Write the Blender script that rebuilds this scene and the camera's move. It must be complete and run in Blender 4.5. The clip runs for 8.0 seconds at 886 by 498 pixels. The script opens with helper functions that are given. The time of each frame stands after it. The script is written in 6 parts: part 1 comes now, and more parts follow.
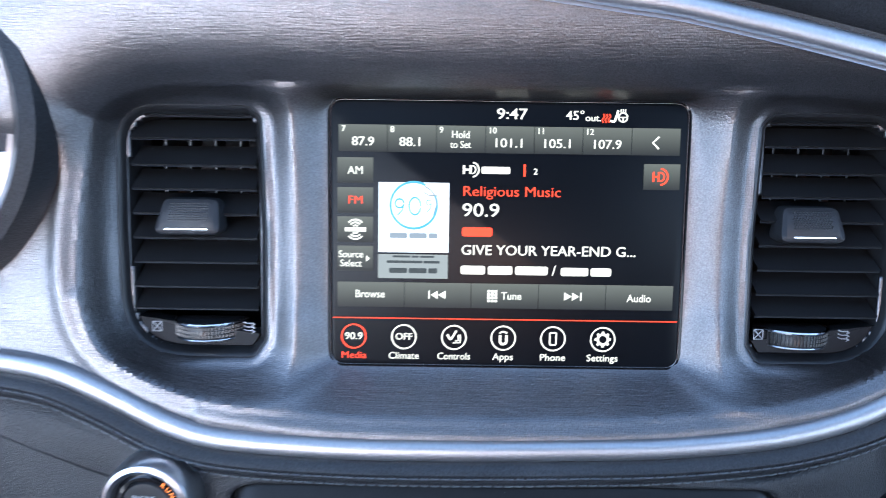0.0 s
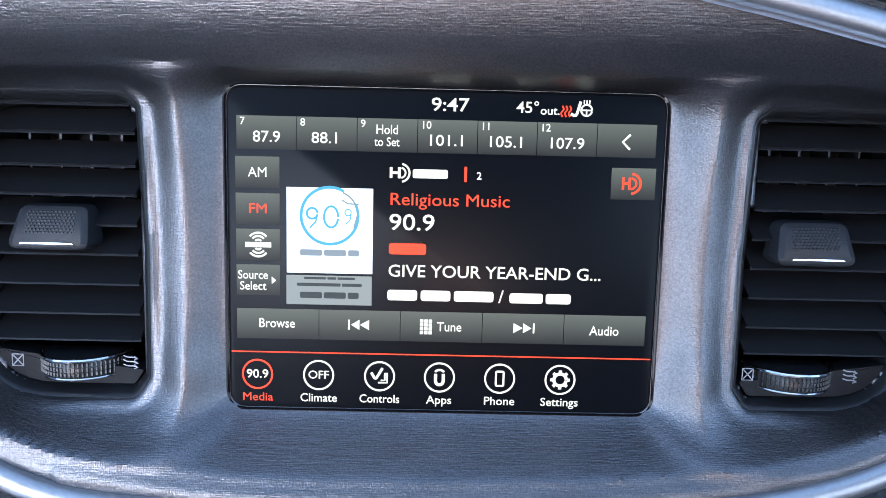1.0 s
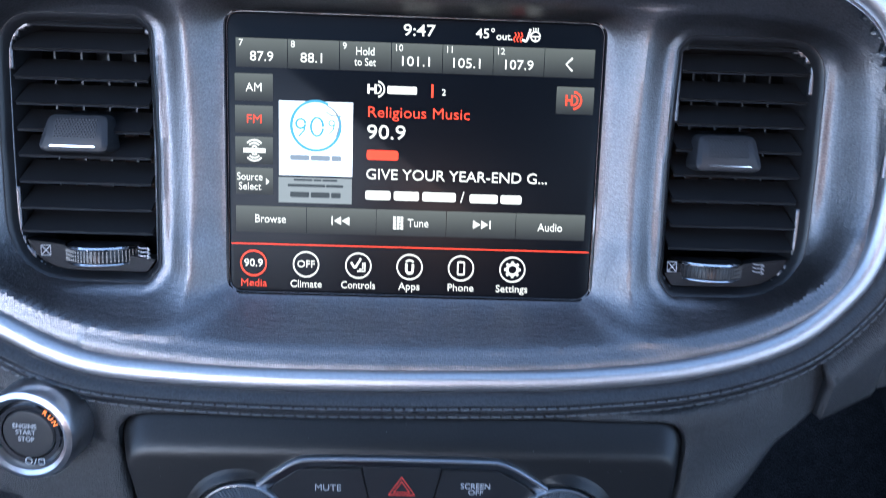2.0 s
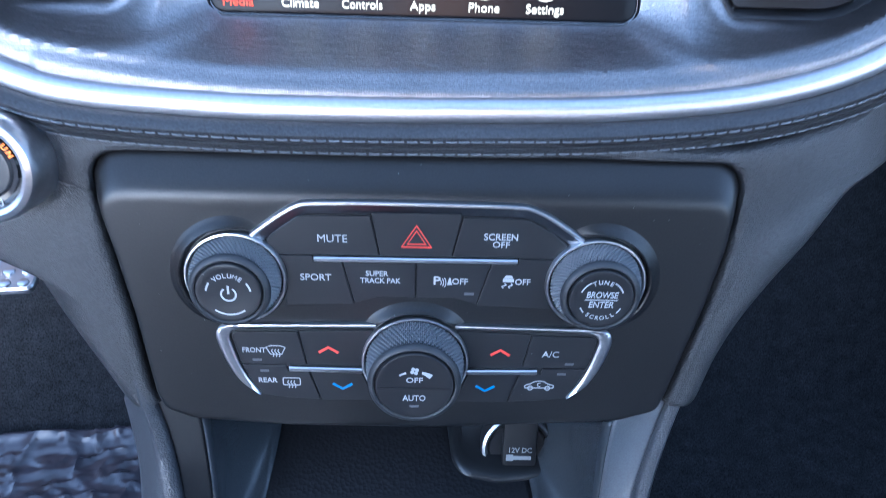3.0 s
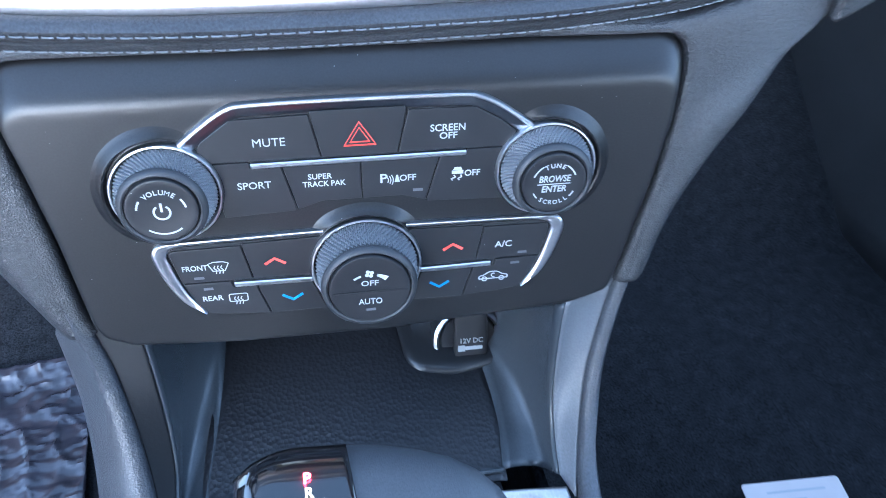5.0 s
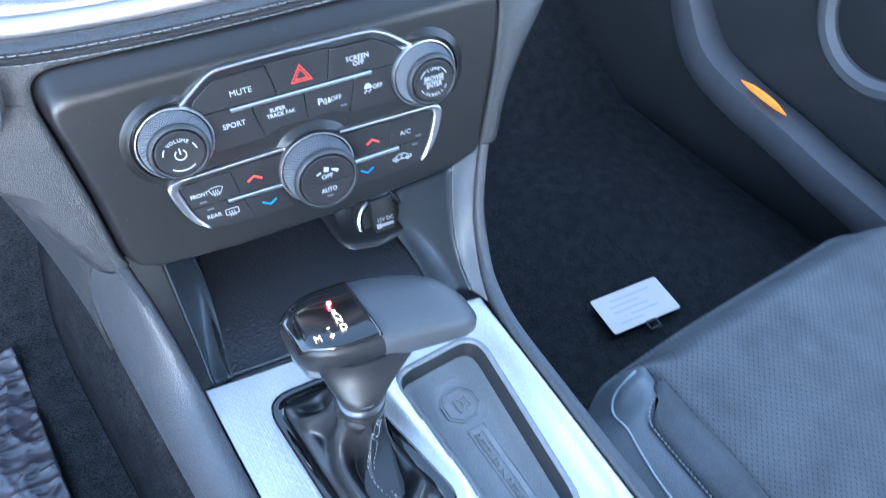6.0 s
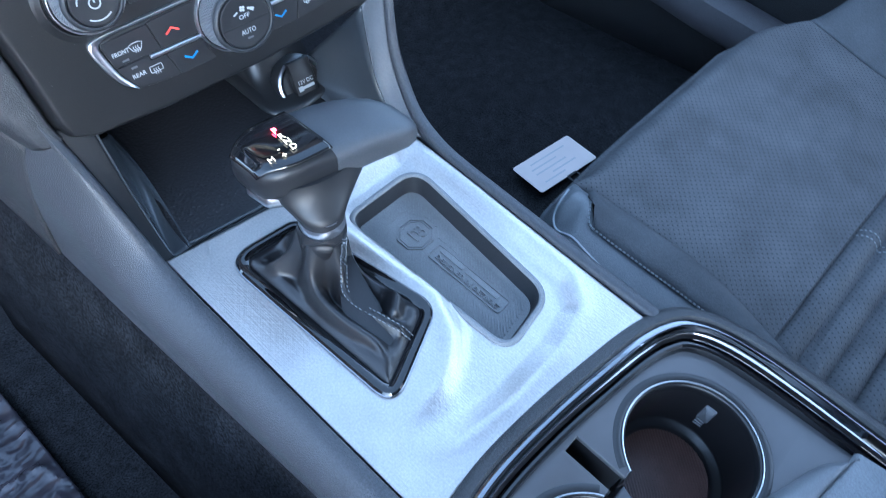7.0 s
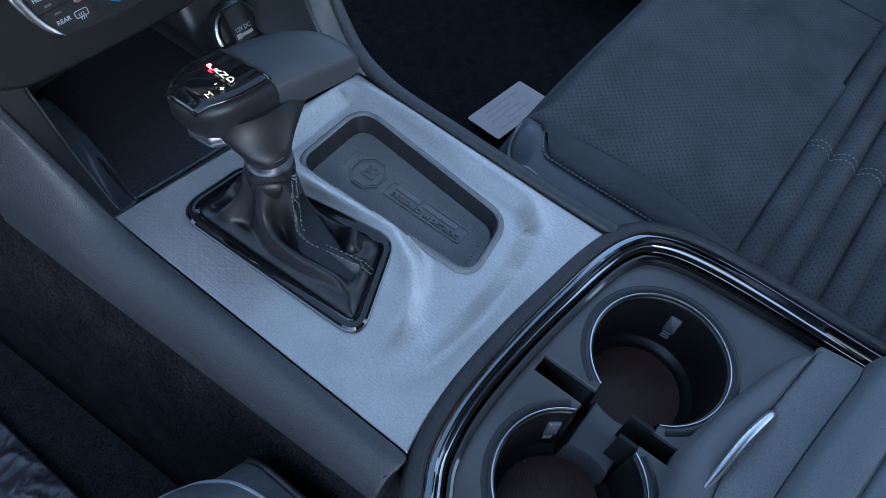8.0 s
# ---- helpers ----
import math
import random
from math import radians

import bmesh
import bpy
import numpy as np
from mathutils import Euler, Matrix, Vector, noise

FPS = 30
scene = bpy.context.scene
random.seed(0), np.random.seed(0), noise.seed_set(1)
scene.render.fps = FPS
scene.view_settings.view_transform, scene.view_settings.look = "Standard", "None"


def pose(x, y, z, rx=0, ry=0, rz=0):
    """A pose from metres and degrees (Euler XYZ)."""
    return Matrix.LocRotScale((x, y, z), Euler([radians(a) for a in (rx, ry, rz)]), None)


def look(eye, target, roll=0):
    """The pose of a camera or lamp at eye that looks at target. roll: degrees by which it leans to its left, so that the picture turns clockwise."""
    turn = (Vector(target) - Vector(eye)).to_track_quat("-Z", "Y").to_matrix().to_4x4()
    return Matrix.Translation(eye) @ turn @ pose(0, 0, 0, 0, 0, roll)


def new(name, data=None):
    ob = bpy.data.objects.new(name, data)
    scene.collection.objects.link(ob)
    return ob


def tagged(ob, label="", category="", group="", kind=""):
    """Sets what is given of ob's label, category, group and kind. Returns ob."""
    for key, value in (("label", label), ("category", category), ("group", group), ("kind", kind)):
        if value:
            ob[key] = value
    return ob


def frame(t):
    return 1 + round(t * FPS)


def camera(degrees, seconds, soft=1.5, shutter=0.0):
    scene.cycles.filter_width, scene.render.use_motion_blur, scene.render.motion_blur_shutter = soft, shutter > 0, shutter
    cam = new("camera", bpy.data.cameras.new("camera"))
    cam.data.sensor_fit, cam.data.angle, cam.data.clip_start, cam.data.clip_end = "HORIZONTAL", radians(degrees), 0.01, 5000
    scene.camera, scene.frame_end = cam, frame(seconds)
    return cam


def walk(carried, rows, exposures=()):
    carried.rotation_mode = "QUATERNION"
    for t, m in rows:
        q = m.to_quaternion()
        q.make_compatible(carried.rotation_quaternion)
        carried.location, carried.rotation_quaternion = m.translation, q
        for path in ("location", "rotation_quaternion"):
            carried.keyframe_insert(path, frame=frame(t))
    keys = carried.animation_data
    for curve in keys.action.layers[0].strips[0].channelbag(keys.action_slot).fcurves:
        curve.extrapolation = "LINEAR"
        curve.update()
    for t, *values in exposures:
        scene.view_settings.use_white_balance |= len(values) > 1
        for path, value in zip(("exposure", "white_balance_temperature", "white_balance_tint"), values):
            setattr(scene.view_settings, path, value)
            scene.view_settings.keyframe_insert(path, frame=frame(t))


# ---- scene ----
cam = camera(61.1, 8.0, soft=0.7, shutter=0.3)
PATH = [
    (0, (-0.032, -0.341, 1.112), (-0.032, 1.449, 0.221), 0.8),
    (0.5, (-0.005, -0.288, 1.099), (0.02, 1.494, 0.193), 1.4),
    (1, (-0.004, -0.273, 1.095), (0.019, 1.5, 0.169), 1.6),
    (1.2, (-0.004, -0.273, 1.094), (0.023, 1.498, 0.165), 1.7),
    (2.3, (0.006, -0.359, 1.079), (0.074, 1.357, 0.054), 2.7),
    (2.5, (0.005, -0.362, 1.058), (0.072, 1.316, -0.028), 2.7),
    (2.9, (0.006, -0.341, 1.005), (0.046, 1.291, -0.152), 2.3),
    (3, (0.001, -0.331, 0.999), (0.056, 1.267, -0.203), 2.3),
    (3.5, (0.001, -0.302, 0.969), (0.046, 1.242, -0.302), 1.9),
    (4, (0.002, -0.3, 0.966), (0.047, 1.211, -0.344), 1.7),
    (4.5, (0.002, -0.299, 0.964), (0.105, 1.175, -0.382), 2.0),
    (4.7, (0.0, -0.303, 0.968), (0.164, 1.146, -0.401), 2.6),
    (5.8, (-0.091, -0.405, 1.066), (0.535, 0.787, -0.413), 4.2),
    (6, (-0.109, -0.426, 1.069), (0.577, 0.716, -0.423), 3.5),
    (6.4, (-0.141, -0.45, 1.06), (0.62, 0.577, -0.478), 2.0),
    (6.5, (-0.147, -0.461, 1.05), (0.63, 0.567, -0.48), 1.5),
    (7, (-0.17, -0.483, 1.027), (0.649, 0.457, -0.537), -0.3),
    (7.5, (-0.179, -0.502, 1.01), (0.652, 0.384, -0.579), -1.7),
    (8, (-0.178, -0.504, 1.004), (0.663, 0.346, -0.599), -2.3),
]
walk(cam, [(t, look(eye, target, roll)) for t, eye, target, roll in PATH], exposures=[
    (0.0, 2.83, 4600, 10), (0.5, 2.6, 4620, 11), (1.2, 2.6, 4620, 11), (2.5, 2.95, 4420, 12), (3.0, 3.6, 4420, 11), (3.5, 3.75, 4480, 12), (4.7, 4.1, 4500, 10), (5.8, 4.58, 4700, 7), (6.5, 4.26, 4680, 7), (7.0, 4.03, 4680, 7), (7.4, 3.94, 4720, 8), (7.7, 3.64, 4760, 8), (8.0, 2.63, 4840, 8)])

# ---- world, light ----
world = bpy.data.worlds.new("dusk_sky")
scene.world = world
world.use_nodes = True
wn, wl = world.node_tree.nodes, world.node_tree.links
sky = wn.new("ShaderNodeTexSky")
sky.sky_type = "NISHITA"
sky.sun_disc = False
sky.dust_density = 2.0
sky.ozone_density = 1.5
sky.air_density = 1.0
sky.sun_elevation = radians(9)
sky.sun_rotation = radians(184.0)
wn["Background"].inputs["Strength"].default_value = 0.15
haze = wn.new("ShaderNodeHueSaturation")
haze.inputs["Saturation"].default_value = 0.5
wl.new(sky.outputs["Color"], haze.inputs["Color"])
wl.new(haze.outputs["Color"], wn["Background"].inputs["Color"])

sun = new("sun", bpy.data.lights.new("sun", "SUN"))
sun.data.energy = 1.2
sun.data.color = (1.0, 0.45, 0.2)
sun.data.angle = radians(3)
sun.matrix_world = look((0, 0, 0), (math.sin(radians(4)), math.cos(radians(4)), -0.1))


# ---- materials ----
def material(name, col, rough=0.5, metal=0.0, spec=0.5, grain=(), blotch=None, coat=0.0, dust=0.0, trans=0.0, emit=None, rvar=0.0, perf=0.0, fleck=None):
    """grain: rows of (kind, scale, strength, stretch, turn in degrees where there is one); blotch: (scale, amount)."""
    m = bpy.data.materials.new(name)
    m.use_nodes = True
    nt = m.node_tree
    n, l = nt.nodes, nt.links
    b = n["Principled BSDF"]
    b.inputs["Base Color"].default_value = (*col, 1)
    b.inputs["Roughness"].default_value = rough
    b.inputs["Metallic"].default_value = metal
    b.inputs["Specular IOR Level"].default_value = spec
    b.inputs["Coat Weight"].default_value = coat
    b.inputs["Coat Roughness"].default_value = 0.05
    b.inputs["Transmission Weight"].default_value = trans
    if emit:
        b.inputs["Emission Color"].default_value = (*emit[:3], 1)
        b.inputs["Emission Strength"].default_value = emit[3]
        b.inputs["Specular IOR Level"].default_value = 0.1
        return m
    tc = n.new("ShaderNodeTexCoord")
    last = None
    for kind, scale, strength, stretch, *turn in grain:
        mp = n.new("ShaderNodeMapping")
        mp.vector_type = "TEXTURE" if turn else "POINT"
        mp.inputs["Scale"].default_value = [1 / v for v in stretch] if turn else stretch
        mp.inputs["Rotation"].default_value = (0, 0, radians(turn[0]) if turn else 0)
        l.new(tc.outputs["Object"], mp.inputs["Vector"])
        if kind == "cells":
            tx = n.new("ShaderNodeTexVoronoi")
            out = tx.outputs["Distance"]
        else:
            tx = n.new("ShaderNodeTexNoise")
            tx.inputs["Detail"].default_value = 3
            out = tx.outputs["Fac"]
        tx.inputs["Scale"].default_value = scale
        l.new(mp.outputs["Vector"], tx.inputs["Vector"])
        bp = n.new("ShaderNodeBump")
        bp.inputs["Strength"].default_value = strength
        bp.inputs["Distance"].default_value = {"folds": 0.005, "cells": 0.0007, "weave": 0.0014, "brush": 0.0012}.get(kind, 0.0008)
        l.new(out, bp.inputs["Height"])
        if last:
            l.new(last.outputs["Normal"], bp.inputs["Normal"])
        last = bp
        if rvar and kind in ("brush", "weave"):
            mr = n.new("ShaderNodeMapRange")
            mr.inputs["To Min"].default_value = rough - rvar
            mr.inputs["To Max"].default_value = rough + rvar
            l.new(out, mr.inputs["Value"])
            l.new(mr.outputs["Result"], b.inputs["Roughness"])
    if last:
        l.new(last.outputs["Normal"], b.inputs["Normal"])
    colour = None
    if blotch:
        tx = n.new("ShaderNodeTexNoise")
        tx.inputs["Scale"].default_value = blotch[0]
        tx.inputs["Detail"].default_value = 5
        l.new(tc.outputs["Object"], tx.inputs["Vector"])
        mx = n.new("ShaderNodeMix")
        mx.data_type = "RGBA"
        k = blotch[1]
        mx.inputs["A"].default_value = (*[c * (1 - k) for c in col], 1)
        mx.inputs["B"].default_value = (*[min(1, c * (1 + k)) for c in col], 1)
        sharp = n.new("ShaderNodeMapRange")
        sharp.inputs["From Min"].default_value, sharp.inputs["From Max"].default_value = 0.28, 0.72
        l.new(tx.outputs["Fac"], sharp.inputs["Value"])
        l.new(sharp.outputs["Result"], mx.inputs["Factor"])
        colour = mx.outputs["Result"]
        l.new(colour, b.inputs["Base Color"])
    if fleck:
        tx = n.new("ShaderNodeTexNoise")
        tx.inputs["Scale"].default_value = fleck[0]
        tx.inputs["Detail"].default_value = 4
        l.new(tc.outputs["Object"], tx.inputs["Vector"])
        fr = n.new("ShaderNodeMapRange")
        fr.inputs["From Min"].default_value, fr.inputs["From Max"].default_value = 0.3, 0.7
        fr.inputs["To Min"].default_value, fr.inputs["To Max"].default_value = 1 - fleck[1], 1 + fleck[1]
        l.new(tx.outputs["Fac"], fr.inputs["Value"])
        mx = n.new("ShaderNodeMix")
        mx.data_type, mx.blend_type = "RGBA", "MULTIPLY"
        mx.inputs["Factor"].default_value = 1.0
        if colour:
            l.new(colour, mx.inputs["A"])
        else:
            mx.inputs["A"].default_value = (*col, 1)
        l.new(fr.outputs["Result"], mx.inputs["B"])
        colour = mx.outputs["Result"]
        l.new(colour, b.inputs["Base Color"])
    if perf:
        vo = n.new("ShaderNodeTexVoronoi")
        vo.voronoi_dimensions = "2D"
        vo.inputs["Scale"].default_value = perf
        vo.inputs["Randomness"].default_value = 0.0
        mp = n.new("ShaderNodeMapping")
        mp.inputs["Rotation"].default_value = (0, 0, radians(45))
        l.new(tc.outputs["Object"], mp.inputs["Vector"])
        l.new(mp.outputs["Vector"], vo.inputs["Vector"])
        hole = n.new("ShaderNodeMapRange")
        hole.inputs["From Min"].default_value, hole.inputs["From Max"].default_value = 0.1, 0.19
        hole.inputs["To Min"].default_value = 0.25
        l.new(vo.outputs["Distance"], hole.inputs["Value"])
        mx = n.new("ShaderNodeMix")
        mx.data_type = "RGBA"
        mx.inputs["A"].default_value = (0.008, 0.008, 0.01, 1)
        l.new(hole.outputs["Result"], mx.inputs["Factor"])
        if colour:
            l.new(colour, mx.inputs["B"])
        else:
            mx.inputs["B"].default_value = (*col, 1)
        colour = mx.outputs["Result"]
        l.new(colour, b.inputs["Base Color"])
    if dust:
        vo = n.new("ShaderNodeTexVoronoi")
        vo.inputs["Scale"].default_value = 330
        l.new(tc.outputs["Object"], vo.inputs["Vector"])
        rp = n.new("ShaderNodeMapRange")
        rp.inputs["From Min"].default_value = 0.07
        rp.inputs["From Max"].default_value = 0.04
        l.new(vo.outputs["Distance"], rp.inputs["Value"])
        pick = n.new("ShaderNodeMath")
        pick.operation = "GREATER_THAN"
        sep = n.new("ShaderNodeSeparateColor")
        l.new(vo.outputs["Color"], sep.inputs["Color"])
        l.new(sep.outputs["Red"], pick.inputs[0])
        pick.inputs[1].default_value = 1 - dust
        mul = n.new("ShaderNodeMath")
        mul.operation = "MULTIPLY"
        l.new(rp.outputs["Result"], mul.inputs[0])
        l.new(pick.outputs["Value"], mul.inputs[1])
        mx = n.new("ShaderNodeMix")
        mx.data_type = "RGBA"
        if colour:
            l.new(colour, mx.inputs["A"])
        else:
            mx.inputs["A"].default_value = (*col, 1)
        mx.inputs["B"].default_value = (0.3, 0.3, 0.3, 1)
        l.new(mul.outputs["Value"], mx.inputs["Factor"])
        l.new(mx.outputs["Result"], b.inputs["Base Color"])
    return m


ONE = (1, 1, 1)
M_BEZEL = material("brushed_graphite", (0.225, 0.22, 0.225), 0.39, 1.0, grain=(("weave", 1900, 0.16, (1, 0.06, 1)), ("weave", 1900, 0.2, (0.05, 1, 1)), ("brush", 420, 0.10, (1, 0.02, 1), 62), ("brush", 420, 0.10, (1, 0.02, 1), 118), ("brush", 420, 0.08, (1, 0.02, 1), 80)), blotch=(60, 0.08), fleck=(1200, 0.2), rvar=0.08)
M_PLATE = material("brushed_silver_plate", (0.53, 0.505, 0.48), 0.4, 1.0, grain=(("brush", 800, 0.17, (1, 0.05, 1)), ("brush", 700, 0.12, (0.1, 1, 1)), ("brush", 500, 0.12, (1, 0.03, 1), 35), ("brush", 500, 0.12, (1, 0.03, 1), 140), ("folds", 18, 0.05, ONE)), blotch=(30, 0.10), fleck=(700, 0.1), rvar=0.16)
M_SLOPE = material("dark_satin_metal", (0.16, 0.165, 0.18), 0.3, 1.0, grain=(("noise", 900, 0.05, ONE),), fleck=(600, 0.06))
M_LAMP = material("unlit_indicator", (0.1, 0.1, 0.11), 0.35, grain=(("noise", 900, 0.05, ONE),))
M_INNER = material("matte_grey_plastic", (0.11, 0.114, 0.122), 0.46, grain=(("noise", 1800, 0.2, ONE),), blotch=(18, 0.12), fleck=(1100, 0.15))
M_SATIN = material("satin_silver", (0.55, 0.555, 0.58), 0.28, 1.0, grain=(("noise", 900, 0.05, ONE),), fleck=(600, 0.06))
M_STRIP = material("satin_border_metal", (0.54, 0.545, 0.565), 0.44, 1.0, grain=(("noise", 900, 0.05, ONE),), fleck=(600, 0.06))
M_CHROME = material("chrome", (0.85, 0.85, 0.87), 0.08, 1.0)
M_LEATHER = material("black_leather", (0.03, 0.031, 0.034), 0.38, grain=(("cells", 1000, 0.25, ONE), ("noise", 400, 0.1, ONE)), blotch=(25, 0.12), fleck=(900, 0.38))
M_VINYL = material("soft_black_vinyl", (0.027, 0.0275, 0.0295), 0.4, grain=(("cells", 1300, 0.42, ONE), ("noise", 2200, 0.35, ONE)), blotch=(20, 0.1), fleck=(800, 0.4))
# lighter than M_VINYL: the light on the rails is put into the colour
M_RAIL = material("lit_rail_vinyl", (0.042, 0.044, 0.05), 0.37, grain=(("cells", 1100, 0.35, ONE), ("noise", 2200, 0.2, ONE)), blotch=(20, 0.1), fleck=(800, 0.25))
M_PANEL = material("satin_black_panel", (0.011, 0.0108, 0.0113), 0.35, spec=0.4, grain=(("noise", 2500, 0.08, ONE),), blotch=(15, 0.15), fleck=(1200, 0.25), dust=0.12)
M_BUTTON = material("matte_black_button", (0.016, 0.016, 0.0175), 0.38, spec=0.4, grain=(("noise", 2500, 0.06, ONE),), dust=0.03)
M_KNOB = material("ribbed_black_rubber", (0.13, 0.133, 0.14), 0.42, grain=(("noise", 1800, 0.1, ONE),))
M_GLOSS = material("gloss_black", (0.006, 0.006, 0.007), 0.06, coat=0.5, grain=(("noise", 20, 0.01, ONE),))
M_PIANO = material("black_chrome", (0.21, 0.215, 0.23), 0.06, 1.0, grain=(("noise", 20, 0.01, ONE),))
M_SLAT = material("vent_black_plastic", (0.018, 0.0185, 0.02), 0.33, grain=(("noise", 1500, 0.1, ONE),), dust=0.02)
# near-black plastic; also puts the shade of hollows into the colour
M_DARK = material("black_plastic_and_shade", (0.006, 0.006, 0.007), 0.7, grain=(("noise", 500, 0.1, ONE),))
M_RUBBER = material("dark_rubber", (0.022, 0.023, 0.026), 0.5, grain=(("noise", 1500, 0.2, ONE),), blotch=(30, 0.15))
M_BIN = material("ribbed_bin_mat", (0.01, 0.01, 0.012), 0.5, grain=(("cells", 420, 0.6, ONE),), dust=0.05)
M_CARPET = material("black_carpet", (0.021, 0.0215, 0.0235), 0.95, spec=0.1, grain=(("noise", 900, 1.0, ONE), ("noise", 250, 0.6, ONE)), blotch=(60, 0.25), fleck=(500, 0.6))
# darker copy of the floor carpet; the flank's shade is in the colour
M_FLANK = material("shaded_black_carpet", (0.0135, 0.014, 0.016), 1.0, spec=0.03, grain=(("noise", 700, 1.0, ONE), ("noise", 220, 0.7, ONE)), blotch=(35, 0.35), fleck=(420, 0.7))
M_SUEDE = material("charcoal_suede", (0.066, 0.07, 0.076), 0.85, spec=0.25, grain=(("noise", 1100, 0.9, ONE), ("noise", 400, 0.5, ONE)), blotch=(22, 0.2), fleck=(700, 0.16))
M_PERF = material("perforated_charcoal_suede", (0.086, 0.089, 0.095), 0.85, spec=0.25, grain=(("noise", 1100, 0.9, ONE), ("noise", 400, 0.4, ONE)), blotch=(22, 0.22), perf=225, fleck=(700, 0.14))
M_WALL = material("satin_dark_plastic", (0.045, 0.05, 0.056), 0.27, grain=(("noise", 1500, 0.12, ONE),), blotch=(12, 0.15), fleck=(1200, 0.12))
M_BOOT = material("supple_black_leather", (0.012, 0.012, 0.0135), 0.36, grain=(("cells", 1300, 0.1, ONE), ("noise", 120, 0.1, ONE)), blotch=(40, 0.2), fleck=(900, 0.08))
M_SEATLEATHER = material("grey_black_leather", (0.12, 0.13, 0.142), 0.4, grain=(("cells", 900, 0.3, ONE), ("noise", 300, 0.15, ONE)), blotch=(15, 0.1), fleck=(900, 0.15))
M_BAND = material("grained_grey_vinyl", (0.16, 0.168, 0.178), 0.5, grain=(("cells", 900, 0.6, ONE), ("noise", 1500, 0.3, ONE)), blotch=(20, 0.1), fleck=(900, 0.2))
# paler than M_LEATHER to carry the overhead light on the grip
M_GRIP = material("lit_grip_leather", (0.055, 0.058, 0.064), 0.46, grain=(("cells", 1500, 0.12, ONE), ("noise", 400, 0.06, ONE)), blotch=(25, 0.1), fleck=(1000, 0.12))
M_SEATTHREAD = material("pale_thread", (0.26, 0.28, 0.3), 0.7, grain=(("noise", 3000, 0.3, ONE),))
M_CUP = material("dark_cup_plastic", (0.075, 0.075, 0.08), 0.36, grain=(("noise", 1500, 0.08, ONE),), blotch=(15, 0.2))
# far darker than M_CUP: the shade inside the cups is painted in
M_WELL = material("shaded_cup_plastic", (0.009, 0.009, 0.01), 0.3, grain=(("noise", 1500, 0.06, ONE),), blotch=(15, 0.2))
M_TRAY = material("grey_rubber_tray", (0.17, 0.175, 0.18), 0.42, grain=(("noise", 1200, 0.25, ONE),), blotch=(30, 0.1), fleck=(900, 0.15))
M_FILM = material("crinkled_clear_film", (0.045, 0.042, 0.052), 0.22, spec=0.6, grain=(("folds", 22, 0.13, (1, 0.3, 1), 20),), blotch=(30, 0.3))
M_CARD = material("white_card", (0.78, 0.7, 0.66), 0.55, grain=(("noise", 900, 0.05, ONE),), blotch=(30, 0.04))
M_PRINT = material("grey_print", (0.58, 0.57, 0.57), 0.6)
M_THREAD = material("grey_thread", (0.13, 0.14, 0.155), 0.7, grain=(("noise", 3000, 0.3, ONE),))
M_LEGEND = material("white_legend", (0.38, 0.39, 0.405), 0.5)
M_RED = material("red_legend", (0.75, 0.06, 0.04), 0.5)
M_BLUE = material("blue_legend", (0.03, 0.19, 0.45), 0.5)
M_DOOR = material("door_trim_vinyl", (0.07, 0.068, 0.075), 0.5, grain=(("cells", 800, 0.3, ONE),), blotch=(12, 0.15), fleck=(700, 0.2))
# glowing amber that stands in for low sunlight on the door trim
M_AMBER = material("amber_sunlight", (0.7, 0.22, 0.03), 0.3, emit=(1.0, 0.3, 0.03, 0.035))
M_MATBROWN = material("brown_black_rubber_mat", (0.085, 0.045, 0.036), 0.42, grain=(("noise", 900, 0.2, ONE),), blotch=(60, 0.25))
M_STEEL = material("brushed_steel_pedal", (0.6, 0.6, 0.62), 0.35, 1.0, grain=(("brush", 600, 0.1, (1, 0.1, 1)),))
M_GLASS = material("screen_glass", (0.004, 0.005, 0.007), 0.3, spec=0.12, grain=(("noise", 8, 0.01, ONE),))
M_WHITE_E = material("lit_cream", (0.02, 0.02, 0.02), 0.4, emit=(1.0, 0.82, 0.51, 0.28))
M_RED_E = material("lit_red", (0.02, 0.02, 0.02), 0.4, emit=(1.0, 0.055, 0.005, 0.34))
M_ART_E = material("lit_art_white", (0.02, 0.02, 0.02), 0.4, emit=(1.0, 0.91, 0.70, 0.30))
M_ART2_E = material("lit_art_faded", (0.02, 0.02, 0.02), 0.4, emit=(0.8, 0.72, 0.5, 0.10))
M_TEAL_E = material("lit_teal", (0.02, 0.02, 0.02), 0.4, emit=(0.13, 0.36, 0.38, 0.26))
M_PALE_E = material("lit_pale_grey", (0.02, 0.02, 0.02), 0.4, emit=(0.6, 0.58, 0.52, 0.24))
M_GREY_E = material("lit_grey", (0.02, 0.02, 0.02), 0.4, emit=(0.35, 0.34, 0.28, 0.2))
M_DIM_E = material("lit_dim", (0.02, 0.02, 0.02), 0.4, emit=(0.12, 0.12, 0.085, 0.1))
M_TILE_E = material("lit_tile", (0.02, 0.02, 0.02), 0.4, emit=(0.22, 0.195, 0.115, 0.30))
M_ORANGE_E = material("lit_orange", (0.02, 0.02, 0.02), 0.4, emit=(1.0, 0.22, 0.02, 0.35))
M_GEARRED_E = material("lit_gear_red", (0.02, 0.0, 0.0), 0.4, emit=(1.0, 0.02, 0.03, 12.0))
# made-up ground colour, light enough to bounce sky into the car
M_GROUND = material("bounce_grey_ground", (0.18, 0.178, 0.172), 0.9, grain=(("noise", 200, 0.5, ONE),), blotch=(2, 0.2))
